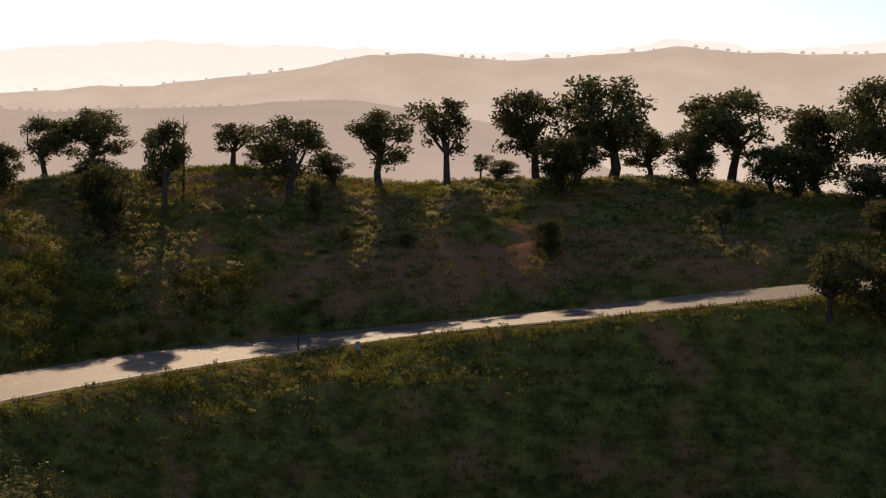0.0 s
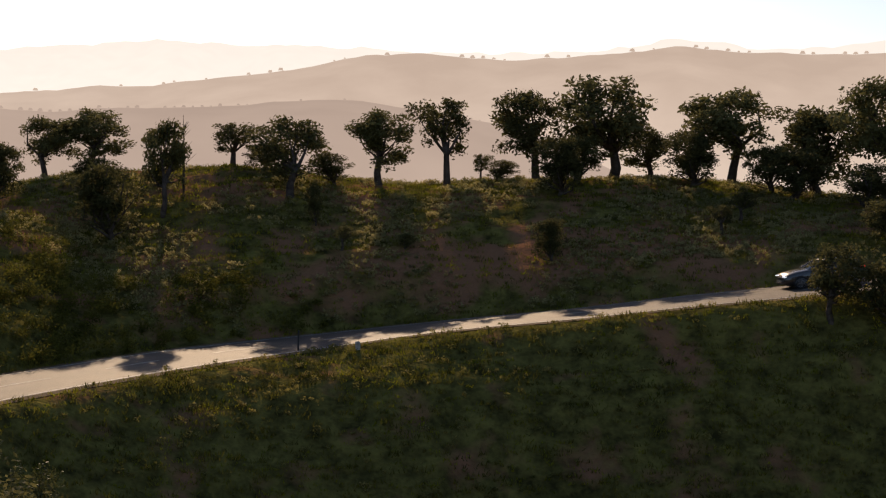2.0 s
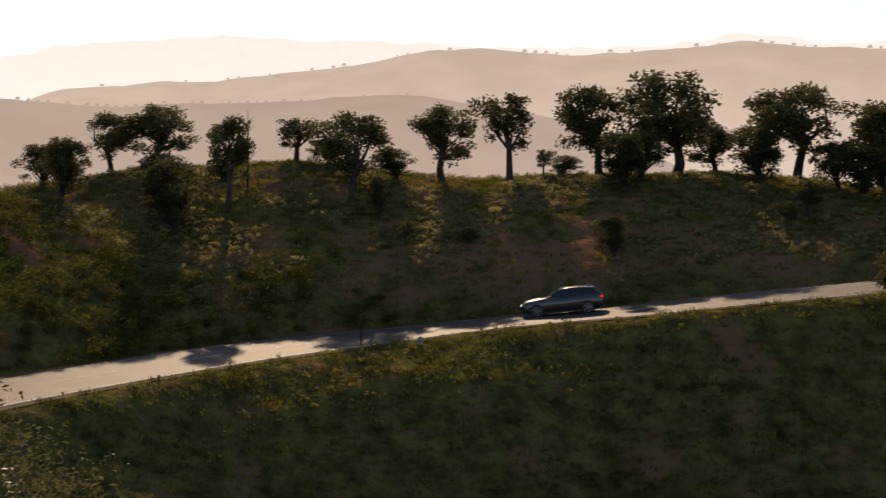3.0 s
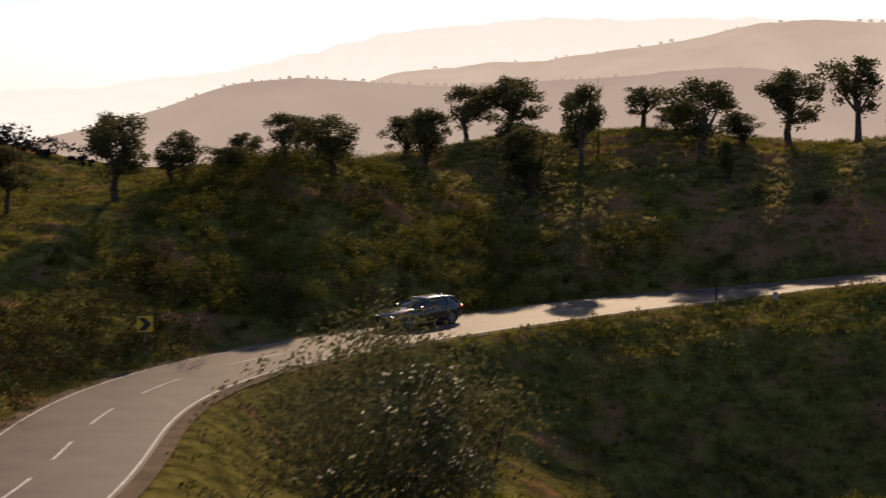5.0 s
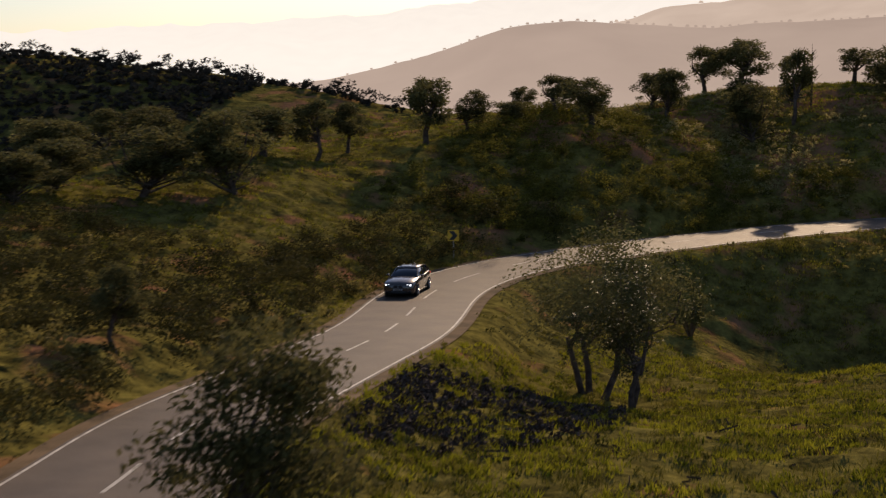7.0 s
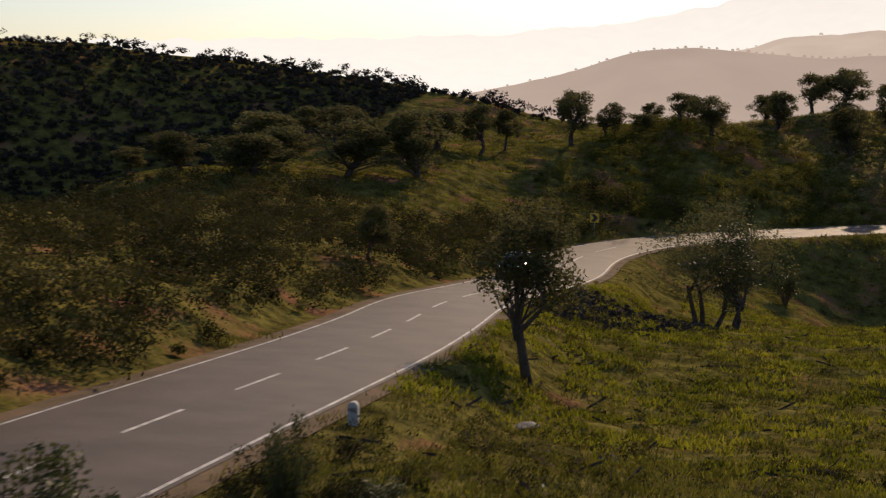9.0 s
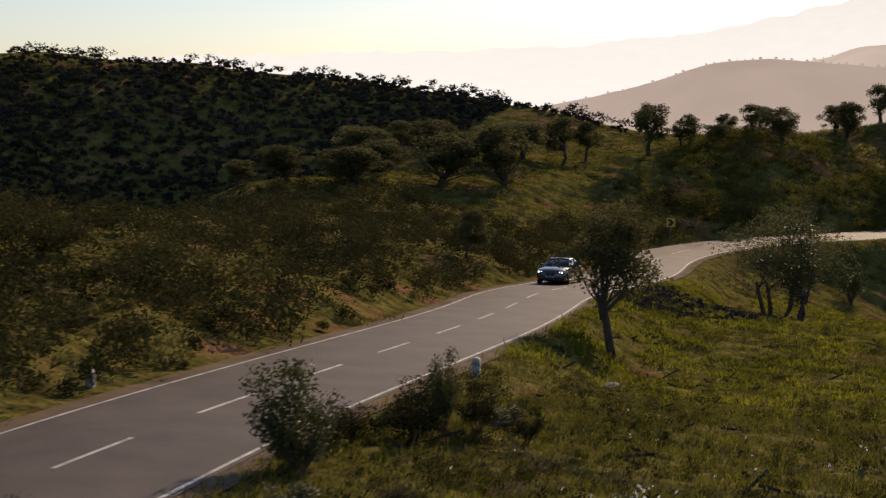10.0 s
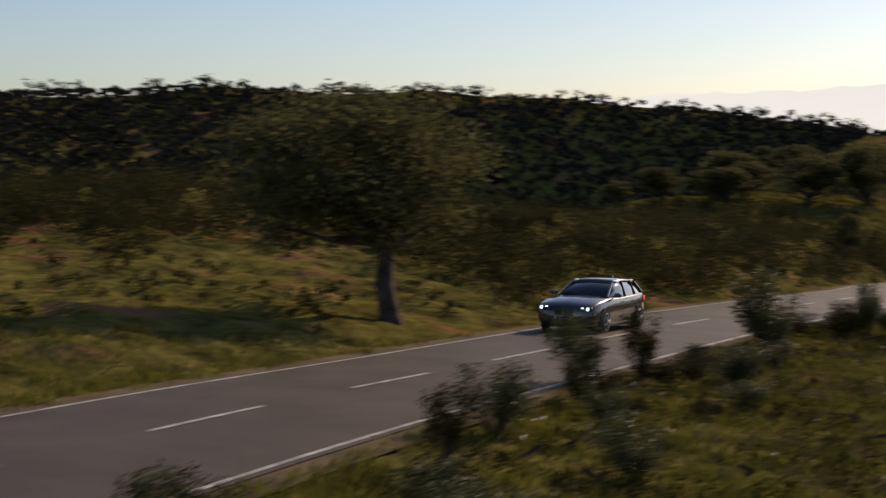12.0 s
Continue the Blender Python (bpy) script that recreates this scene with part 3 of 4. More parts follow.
def build_trees():
    kinds = [tree_meshes(sd, clumps=c, bare=b, lean=ln) for sd, c, b, ln in ((1, 50, 0.27, 0.04), (2, 42, 0.32, 0.07), (3, 54, 0.24, 0.05), (4, 40, 0.34, 0.06), (5, 48, 0.26, 0.05), (6, 56, 0.22, 0.03))]
    sparse = [tree_meshes(sd, leaves=2600, clumps=30, bare=0.30, lean=0.05) for sd in (21, 22)]
    bushy = [tree_meshes(sd, leaves=6000, clumps=64, bare=0.06, lean=0.03) for sd in (31, 32)]
    for i, (x, y, _, h, w) in enumerate(HILL_TREES):
        k = kinds[i % 6]
        if i in (1, 3):
            k = sparse[i % 2]
        if i in (5, 8, 9, 14, 16, 18):
            k = bushy[i % 2]
        plant("cork_oak", k, x, y, h, w, "old cork oak with a dark dense crown on the hilltop" if h > 5.5 else "cork oak with a dark crown on the hillside", "tree", "cork oaks on the hill", sink=0.05)
    for i, (x, y, _, h, w) in enumerate(WEST_TREES):
        k = bushy[i % 2] if i in (7, 9, 10, 12, 15, 16, 18) else kinds[(i * 5 + 2) % 6]
        plant("holm_oak", k, x, y, h, w, "spreading holm oak on the grassy spur" if i < 9 else "dark bushy holm oak above the scrub", "tree", "holm oaks on the spur", sink=0.05)
    for i, (x, y, _, h, w) in enumerate(SMALL_TREES):
        plant("sapling", (sparse + bushy)[i % 4], x, y, h, w, "young oak sapling on the weedy slope", "tree", "saplings", sink=0.03)
    for i, (x, y, h, w) in enumerate(UNDERSTORY):
        plant("oak_bush", bushy[i % 2], x, y, h, w, "dense dark oak bush growing among the trees", "bush", "oak bushes", sink=0.05)
    # bare dead tree beside a living one
    rng = np.random.default_rng(77)
    paths = [[(Vector((0, 0, -0.2)), 0.09), (Vector((0.05, 0, 2.2)), 0.06), (Vector((0.0, 0.05, 5.2)), 0.012)]]
    for _ in range(22):
        zz = 1.6 + 3.2 * rng.random()
        a = rng.random() * 6.28
        ln = 0.75 * (1 - (zz - 1.6) / 4.2) + 0.15
        e = Vector((math.cos(a) * ln, math.sin(a) * ln, zz + ln * 0.9))
        paths.append([(Vector((0.03, 0, zz)), 0.025), (e * 0.5 + Vector((0.015, 0, zz * 0.5)), 0.016), (e, 0.006)])
    V, Fc = tubes(paths, 5)
    snag = link_mesh("dead_tree", V, Fc, M["bark"])
    snag.location = (-17.3, 98.1, float(ground_height(np.array([-17.3]), np.array([98.1]))[0]))
    tagged(snag, "leafless grey dead tree standing on the slope", "tree")
    # trees of the meadow and the roadside oak
    k1 = tree_meshes(46, 6.0, 4.8, 7600, 0.058, 44, 1, 0.27, 0.10, girth=0.62)
    plant("young_cork_oak", k1, -5.5, -7.0, 6.4, 4.5, "young cork oak with a bare dark trunk on the meadow", "tree", turn=0.6, sink=0.1)
    k2 = tree_meshes(42, 7.0, 7.5, 12000, 0.055, 54, 3, 0.24, 0.03)
    plant("spreading_oak", k2, -13.6, 32.7, 8.0, 8.8, "many-stemmed oak spreading beside the road bend", "tree", turn=1.2, sink=0.1)
    k3 = tree_meshes(43, 7.0, 4.4, 9000, 0.052, 40, 2, 0.24, 0.03, leafmat="light_leaf")
    plant("light_leaved_tree", k3, -10.6, 28.4, 6.6, 4.6, "slender tree with pale glossy leaves on the meadow", "tree", turn=2.0, sink=0.1)
    k4 = tree_meshes(44, 7.5, 8.0, 19000, 0.085, 84, 1, 0.28, 0.03, girth=0.8)
    plant("roadside_oak", k4, -6.0, -42.4, 6.5, 7.6, "large cork oak with a thick dark trunk beside the road", "tree", turn=3.4, sink=0.1)


SHRUBS = [
    (2.0, -36.2, 2.1, 2.2), (1.4, -34.6, 1.0, 1.5), (2.0, -32.2, 1.2, 1.8), (2.4, -31.6, 2.0, 0.9), (2.9, -31.0, 1.0, 1.0), (4.9, -47.6, 1.5, 1.6), (5.6, -46.2, 1.6, 1.0), (3.8, -30.4, 0.8, 0.9),
    (9.0, -54.0, 1.2, 1.6), (7.6, -50.2, 0.9, 1.3), (6.4, -44.0, 0.9, 1.4), (12.8, -62.0, 0.9, 1.2), (12.4, -64.6, 1.0, 1.0), (-15.6, 55.5, 3.0, 2.6), (10.8, 46.5, 1.4, 2.6), (7.6, 46.2, 1.2, 3.2),
]


def build_shrubs():
    rng = np.random.default_rng(5)
    kinds = []
    for s in range(5):
        paths, tips = [], []
        for b in range(14):
            a, ln = rng.random() * 6.28, 0.35 + 0.25 * rng.random()
            e = Vector((math.cos(a) * 0.42 * rng.random() ** 0.5, math.sin(a) * 0.42 * rng.random() ** 0.5, 0.45 + 0.5 * rng.random()))
            paths.append([(Vector((0, 0, -0.06)), 0.016), (e * 0.5 + Vector((0, 0, 0.04)), 0.011), (e, 0.004)])
            tips += [e, e * 0.72]
        parts = []
        for path in paths:
            V, Fc = tubes([path], 5)
            me = bpy.data.meshes.new("stem")
            me.from_pydata([tuple(v) for v in V], [], Fc)
            me.materials.append(M["dry"])
            parts.append(("stem", me))
        C = np.array([tuple(t) for t in tips])
        Q = leaf_quads(rng, C, np.full(len(C), 0.16), np.full(len(C), 110), 0.024, 1.1)
        parts.append(("crown", quad_mesh("crown", Q, M["scrub" if s % 3 else "light_leaf"])))
        kinds.append((parts, 1.05, 1.0))
    for i, (x, y, h, w) in enumerate(SHRUBS):
        plant("roadside_shrub", kinds[i % 5], x, y, h, w, "leafy rockrose shrub at the edge of the meadow", "shrub", "roadside shrubs", sink=0.04)
    k = 0
    for i in range(len(CL)):
        if -66 < CL[i, 1] < -26 and i % 2 == 0:
            q = CL[i] - RIGHT[i] * (HALF + 1.3 + 2.6 * rng.random() ** 1.5)
            k += 1
            plant("verge_shrub", kinds[k % 5], q[0], q[1], 0.35 + 0.75 * rng.random() ** 1.6, 0.6 + 1.1 * rng.random(), "dark leafy shrub on the grassy verge", "shrub", "verge shrubs", sink=0.05)
    for x, y, h, w in ((10.2, -38.4, 1.1, 1.3), (12.4, -38.0, 0.6, 1.4), (15.2, -52.0, 0.9, 1.2)):
        ob = plant("flowering_shrub", kinds[0], x, y, h, w, "low shrub with small white flowers in the grass", "shrub", "flowering shrubs", sink=0.04)
        fl = rng.normal(size=(40, 3)) * 0.25 + np.array([0, 0, 0.9])
        o = new("flowers", quad_mesh("flowers", leaf_quads(rng, fl, np.full(40, 0.03), np.full(40, 2), 0.03), M["petal"]))
        o.parent = ob
        o["kind"] = "stuff"


def scatter(rng, n, x0, x1, y0, y1, clear=HALF + 0.9, mask=None):
    p = np.stack([rng.uniform(x0, x1, n), rng.uniform(y0, y1, n)], 1)
    k, d = road_near(p)
    p = p[d > clear]
    if mask is not None:
        p = p[mask(p)]
    return p, ground_height(p[:, 0], p[:, 1])


def patch(p, scale, seed, level=0.0):
    v = np.array([noise.fractal((a * scale, b * scale, seed), 0.8, 2.0, 4) for a, b in p])
    return v > level


def side(p):
    """Positive to the right of the road as the car drives."""
    k, d = road_near(p)
    return ((p - CL[k, :2]) * RIGHT[k, :2]).sum(1)


def clump_field(name, rng, pts, z, hmin, hmax, leaves, leaf, mat, label, category, wide=1.0):
    Q = []
    for (x, y), zz in zip(pts, z):
        h = rng.uniform(hmin, hmax)
        m = 3
        c = np.stack([x + rng.normal(size=m) * h * 0.35 * wide, y + rng.normal(size=m) * h * 0.35 * wide, zz + h * (0.3 + 0.35 * rng.random(m))], 1)
        Q.append(leaf_quads(rng, c, np.full(m, h * 0.42 * wide), np.full(m, leaves), leaf * (0.7 + 0.3 * h / hmax), 0.9))
    ob = new(name, quad_mesh(name, np.concatenate(Q), mat))
    return tagged(ob, label, category, kind="stuff")


def blades(rng, p, z, hmin, hmax, n, wide, spread=0.09):
    m = len(p)
    b = np.repeat(np.concatenate([p, z[:, None]], 1), n, 0) + np.concatenate([rng.normal(size=(m * n, 2)) * spread, np.zeros((m * n, 1))], 1)
    h = rng.uniform(hmin, hmax, m * n)[:, None]
    a = rng.random(m * n) * 6.28
    u = np.stack([np.cos(a), np.sin(a), 0 * a], 1) * wide
    lean = np.concatenate([rng.normal(size=(m * n, 2)) * 0.45, np.ones((m * n, 1))], 1) * h
    return np.stack([b - u, b + u, b + lean * 0.62 + u * 0.7, b + lean], 1)


def build_ground_cover():
    rng = np.random.default_rng(9)
    on_hill = lambda p: (side(p) > 0)
    off_hill = lambda p: (side(p) < 0)
    # scrub west of the road and on the lower hillside
    spur = lambda p: (p[:, 0] < -37) & (p[:, 1] > 42 + 0.5 * (p[:, 0] + 37))
    west = lambda p: on_hill(p) & ~spur(p) & ~((p[:, 1] < -36 - 0.15 * p[:, 0]) & (p[:, 0] > -19))
    p, z = scatter(rng, 3800, -62, -2, -62, 66, HALF + 1.1, lambda p: west(p) & patch(p, 0.08, 2.0, -0.6))
    clump_field("scrub", rng, p, z, 0.6, 2.0, 74, 0.085, M["scrub"], "dense dark rockrose scrub covering the slope", "scrub", 1.1)
    p, z = scatter(rng, 1000, -50, -2, -40, 60, HALF + 0.7, lambda p: west(p) & patch(p, 0.15, 12.0, 0.05))
    clump_field("green_scrub", rng, p, z, 0.4, 1.5, 40, 0.10, M["herb"], "yellow-green shrubs among the dark scrub", "scrub", 0.8)
    p, z = scatter(rng, 1500, -40, -6, 62, 93, HALF + 1.0, lambda p: on_hill(p) & patch(p, 0.1, 4.0, -0.3) & (p[:, 1] < 86 + 0.2 * (-10 - p[:, 0])))
    clump_field("hillside_scrub", rng, p, z, 0.4, 1.3, 40, 0.085, M["tussock"], "grey-green scrub on the lower hillside", "scrub", 1.1)
    p, z = scatter(rng, 9000, -34, 32, 82, 111, HALF + 1.4, lambda p: on_hill(p) & patch(p, 0.16, 5.0, -0.12))
    clump_field("hill_weeds", rng, p, z, 0.15, 0.50, 12, 0.07, M["hill_weed"], "knee-high green weeds on the sunlit hill", "weeds")
    p, z = scatter(rng, 1100, -34, 34, 62, 80, HALF + 0.4, lambda p: off_hill(p))
    clump_field("verge_plants", rng, p, z, 0.12, 0.5, 10, 0.075, M["herb"], "grassy weeds along the road bank", "weeds")
    p, z = scatter(rng, 1900, -2, 34, -74, -14, HALF + 0.8, lambda p: off_hill(p) & patch(p, 0.3, 16.0, 0.0))
    clump_field("dark_weeds", rng, p, z, 0.18, 0.65, 26, 0.04, M["scrub"], "dark leafy weeds scattered through the meadow", "weeds")
    p, z = scatter(rng, 900, -2, 34, -74, -14, HALF + 0.8, lambda p: off_hill(p) & patch(p, 0.3, 18.0, 0.1))
    clump_field("dry_weeds", rng, p, z, 0.15, 0.5, 22, 0.035, M["dry"], "withered brown weeds in the meadow", "weeds")
    p, z = scatter(rng, 3400, -2, 34, -74, -18, HALF + 1.0, lambda p: off_hill(p) & patch(p, 0.3, 6.0, -0.1))
    clump_field("meadow_weeds", rng, p, z, 0.12, 0.5, 16, 0.05, M["tussock"], "low weeds in the meadow grass", "weeds")
    p, z = scatter(rng, 2600, -22, 24, -20, 50, HALF + 0.6, lambda p: off_hill(p) & patch(p, 0.25, 9.0, 0.0))
    clump_field("pasture_weeds", rng, p, z, 0.12, 0.5, 12, 0.06, M["tussock"], "dark tufts of weeds in the pasture", "weeds")
    p, z = scatter(rng, 900, -40, -4, -75, -34, HALF + 2.2, lambda p: on_hill(p) & patch(p, 0.12, 7.0, 0.1))
    clump_field("far_verge_plants", rng, p, z, 0.2, 0.6, 20, 0.06, M["scrub"], "dark green weeds beyond the road", "weeds")
    Q = []
    for n, x0, x1, y0, y1, h0, h1, w in ((10000, -20, 34, 44, 80, 0.06, 0.2, 0.028), (9000, -34, 32, 82, 112, 0.08, 0.26, 0.03), (1200, -34, -2, -80, -36, 0.06, 0.18, 0.02), (3000, -58, -28, 30, 90, 0.08, 0.26, 0.03)):
        p, z = scatter(rng, n, x0, x1, y0, y1, HALF + 0.25, lambda p: patch(p, 0.12, 1.0, -0.35))
        Q.append(blades(rng, p, z, h0, h1, 5, w))
    p, z = scatter(rng, 30000, -18, 22, -18, 48, HALF + 0.25, lambda p: off_hill(p) & patch(p, 0.32, 21.0, -0.08))
    Q.append(blades(rng, p, z, 0.08, 0.26, 5, 0.034))
    ob = new("grass", quad_mesh("grass", np.concatenate(Q), M["grass"]))
    tagged(ob, "bright green winter grass glowing in low sun", "grass", kind="stuff")
    p, z = scatter(rng, 26000, 0, 34, -74, -18, HALF + 0.25, lambda p: patch(p, 0.35, 1.0, -0.25))
    ob = new("meadow_grass", quad_mesh("meadow_grass", blades(rng, p, z, 0.06, 0.24, 5, 0.018), M["mixed_grass"]))
    tagged(ob, "rough olive and brown grass of the meadow", "grass", kind="stuff")
    Q = []
    for n, x0, x1, y0, y1, h0, h1, w, sp in ((5200, -4, 34, -74, -16, 0.10, 0.26, 0.016, 0.20), (2600, -14, 22, -16, 50, 0.12, 0.30, 0.024, 0.25), (2200, -22, 34, 60, 79, 0.12, 0.30, 0.03, 0.28), (2600, -34, 32, 84, 112, 0.10, 0.28, 0.03, 0.28), (1500, -56, -30, 34, 88, 0.10, 0.3, 0.03, 0.28)):
        p, z = scatter(rng, n, x0, x1, y0, y1, HALF + 0.35)
        Q.append(blades(rng, p, z, h0, h1, 14, w, sp))
    ob = new("tussocks", quad_mesh("tussocks", np.concatenate(Q), M["tussock"]))
    tagged(ob, "dense olive grass tussocks over the slopes", "grass", kind="stuff")
    p, z = scatter(rng, 1500, -4, 34, -74, -18, HALF + 0.8)
    ob = new("dry_stalks", quad_mesh("dry_stalks", blades(rng, p, z, 0.25, 0.7, 4, 0.008), M["dry"]))
    tagged(ob, "thin dry stalks standing in the grass", "grass", kind="stuff")
    p, z = scatter(rng, 260, 4, 34, -66, -24, HALF + 1.5)
    c = np.concatenate([p, z[:, None] + 0.3], 1)
    ob = new("wild_flowers", quad_mesh("wild_flowers", leaf_quads(rng, c, np.full(len(c), 0.05), np.full(len(c), 3), 0.03), M["petal"]))
    tagged(ob, "tiny white wild flowers in the meadow", "flowers", kind="stuff")
    # bare patch of dark clods beside the bend
    p, z = scatter(rng, 1500, -18, -6, 8, 28, HALF + 1.0, lambda p: off_hill(p) & (np.hypot((p[:, 0] + 12.3) / 4.6, (p[:, 1] - 17) / 9.0) < 1))
    clump_field("soil_clods", rng, p, z, 0.10, 0.30, 12, 0.09, M["bark"], "dark turned clods of earth on a bare patch", "soil", 1.3)
    # dead sticks and clods strewn over the meadow
    p, z = scatter(rng, 700, -12, 30, -62, 24, HALF + 1.5, off_hill)
    a, ln = rng.random(len(p)) * 6.28, rng.uniform(0.15, 0.55, len(p))
    u = np.stack([np.cos(a) * ln, np.sin(a) * ln, rng.normal(size=len(p)) * 0.10], 1)
    v = np.stack([-np.sin(a) * 0.018, np.cos(a) * 0.018, np.full(len(p), 0.03)], 1)
    b = np.concatenate([p, z[:, None] + 0.08], 1)
    ob = new("dead_sticks", quad_mesh("dead_sticks", np.concatenate([np.stack([b - u - v, b + u - v, b + u + v, b - u + v], 1), np.stack([b - u - v * [1, 1, -1], b + u - v * [1, 1, -1], b + u + v * [1, 1, -1], b - u + v * [1, 1, -1]], 1)]), M["bark"]))
    tagged(ob, "dead twigs and sticks lying in the pasture", "sticks", kind="stuff")
    # woods on the opposite ridge: a low closed cover, single trees along the skyline
    R = np.array(CREST[:13], float)
    Q = []
    for k in range(15000):
        i = rng.integers(0, len(R) - 1)
        f = rng.random()
        q = R[i] * (1 - f) + R[i + 1] * f
        toward = np.array([-30.0, -10.0]) - q[:2]
        toward /= np.linalg.norm(toward)
        tall = k % 110 == 0
        down = rng.uniform(-1.0, 1.0) if tall else 62 * rng.random()
        xy = q[:2] + toward * down + rng.normal(size=2) * (0.6 if tall else 2)
        if xy[0] > -68 and xy[1] < 92:
            continue
        zz = float(ground_height(xy[:1], xy[1:])[0])
        r = rng.uniform(0.45, 0.95) if tall else rng.uniform(0.30, 0.55)
        m = 4 if tall else 2
        rise = 0.6 if tall else 0.0
        c = np.stack([xy[0] + rng.normal(size=m) * r * 0.7, xy[1] + rng.normal(size=m) * r * 0.7, zz + rise * r + r * (0.35 + 0.6 * rng.random(m))], 1)
        Q.append(leaf_quads(rng, c, np.full(m, r * 0.8), np.full(m, 16 if tall else 14), 0.17 if tall else 0.22, 0.6))
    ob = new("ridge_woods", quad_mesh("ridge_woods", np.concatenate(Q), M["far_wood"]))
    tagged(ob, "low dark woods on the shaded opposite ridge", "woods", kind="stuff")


# ---- roadside things ----
def ground_at(x, y):
    return float(ground_height(np.array([x]), np.array([y]))[0])


def build_sign():
    root = new("curve_sign")
    x, y = -31.6, 56.6
    root.matrix_world = pose(x, y, ground_at(x, y), 0, 0, 22)
    part("post", rod((0, 0, -0.3), (0, 0, 1.75), 0.035, 0.035, 10), M["steel"], root, "galvanised steel post")
    board = part("board", box(-0.36, 0.36, -0.03, -0.005, 1.15, 1.87, 0.01), M["yellow"], root, "square yellow board")
    for k in (0,):
        bm = bmesh.new()
        pts = [(-0.30, 1.22), (0.02, 1.22), (0.28, 1.51), (0.02, 1.80), (-0.30, 1.80), (-0.04, 1.51)]
        vs = [bm.verts.new((px, -0.036, pz)) for px, pz in pts]
        wv = [bm.verts.new((px, -0.032, pz)) for px, pz in pts]
        bm.faces.new(vs)
        bm.faces.new(wv[::-1])
        for i in range(6):
            bm.faces.new((vs[i], vs[(i + 1) % 6], wv[(i + 1) % 6], wv[i]))
        part("chevron", bm, M["black"], board, "black arrow chevron")
    tagged(root, "yellow curve sign with a black chevron on a steel post", "road sign")


def build_markers():
    for x, y, h in ((-2.3, -22.6, 0.5), (-8.15, -31.9, 0.42), (-4.4, 76.0, 0.42)):
        root = new("marker_stone")
        root.matrix_world = pose(x, y, ground_at(x, y), 0, 0, 20)
        part("shaft", box(-0.12, 0.12, -0.09, 0.09, -0.15, h * 0.8, 0.015), M["white"], root)
        bm = bmesh.new()
        bmesh.ops.create_cone(bm, cap_ends=True, segments=16, radius1=0.12, radius2=0.12, depth=0.18, matrix=Matrix.Translation((0, 0, h * 0.8)) @ Matrix.Rotation(radians(90), 4, "X"))
        part("head", bm, M["white"], root)
        tagged(root, "small white stone distance marker by the road", "marker stone", "marker stones")
    root = new("delineator_post")
    x, y = -7.6, 77.0
    root.matrix_world = pose(x, y, ground_at(x, y))
    part("stake", rod((0, 0, -0.2), (0.03, 0, 1.05), 0.05, 0.045, 8), M["trim"], root)
    part("cap", rod((0.03, 0, 1.05), (0.03, 0, 1.12), 0.055, 0.04, 8), M["trim"], root)
    tagged(root, "thin dark wooden post at the road edge", "post")


def build_stones():
    rng = np.random.default_rng(12)
    for x, y, sx, sz in ((-2.2, -14.0, 0.5, 0.14), (8.5, -41, 0.25, 0.12), (14.6, -50, 0.3, 0.14), (2.0, -18, 0.3, 0.12)):
        bm = bmesh.new()
        bmesh.ops.create_icosphere(bm, subdivisions=3, radius=1)
        for v in bm.verts:
            v.co *= 1 + 0.25 * noise.noise(v.co * 1.7 + Vector((x, y, 0)))
            v.co = Vector((v.co.x * sx, v.co.y * sx * 0.6, v.co.z * sz))
        me = bpy.data.meshes.new("field_stone")
        bm.to_mesh(me)
        bm.free()
        me.materials.append(M["stone"])
        ob = new("field_stone", me)
        ob.matrix_world = pose(x, y, ground_at(x, y) + sz * 0.4, 0, 0, float(rng.random() * 360))
        tagged(ob, "flat grey stone lying in the grass", "stone", "field stones")
    for x, y, ln, rz in ((1.6, -29.0, 1.9, 35), (15.5, -47.2, 1.1, 60), (6.0, -14, 1.4, 10), (9.5, -22, 1.2, -20)):
        paths = [[(Vector((-ln / 2, 0, 0.07)), 0.07), (Vector((0, 0.08, 0.1)), 0.075), (Vector((ln / 2, 0.02, 0.12)), 0.05)], [(Vector((0.1, 0.06, 0.1)), 0.03), (Vector((0.35, 0.25, 0.3)), 0.02), (Vector((0.5, 0.32, 0.5)), 0.008)]]
        V, Fc = tubes(paths, 8)
        ob = link_mesh("fallen_branch", V, Fc, M["bark"], smooth=True)
        ob.matrix_world = pose(x, y, ground_at(x, y), 0, 0, rz)
        tagged(ob, "dead fallen branch lying in the grass", "branch", "fallen branches")


# ---- car ----
def loft(rings, close_ends=True):
    bm = bmesh.new()
    R = [[bm.verts.new(p) for p in ring] for ring in rings]
    n = len(R[0])
    for a, b in zip(R, R[1:]):
        for i in range(n - 1):
            bm.faces.new((a[i], a[i + 1], b[i + 1], b[i]))
    if close_ends:
        bm.faces.new(R[0])
        bm.faces.new(R[-1][::-1])
    return bm


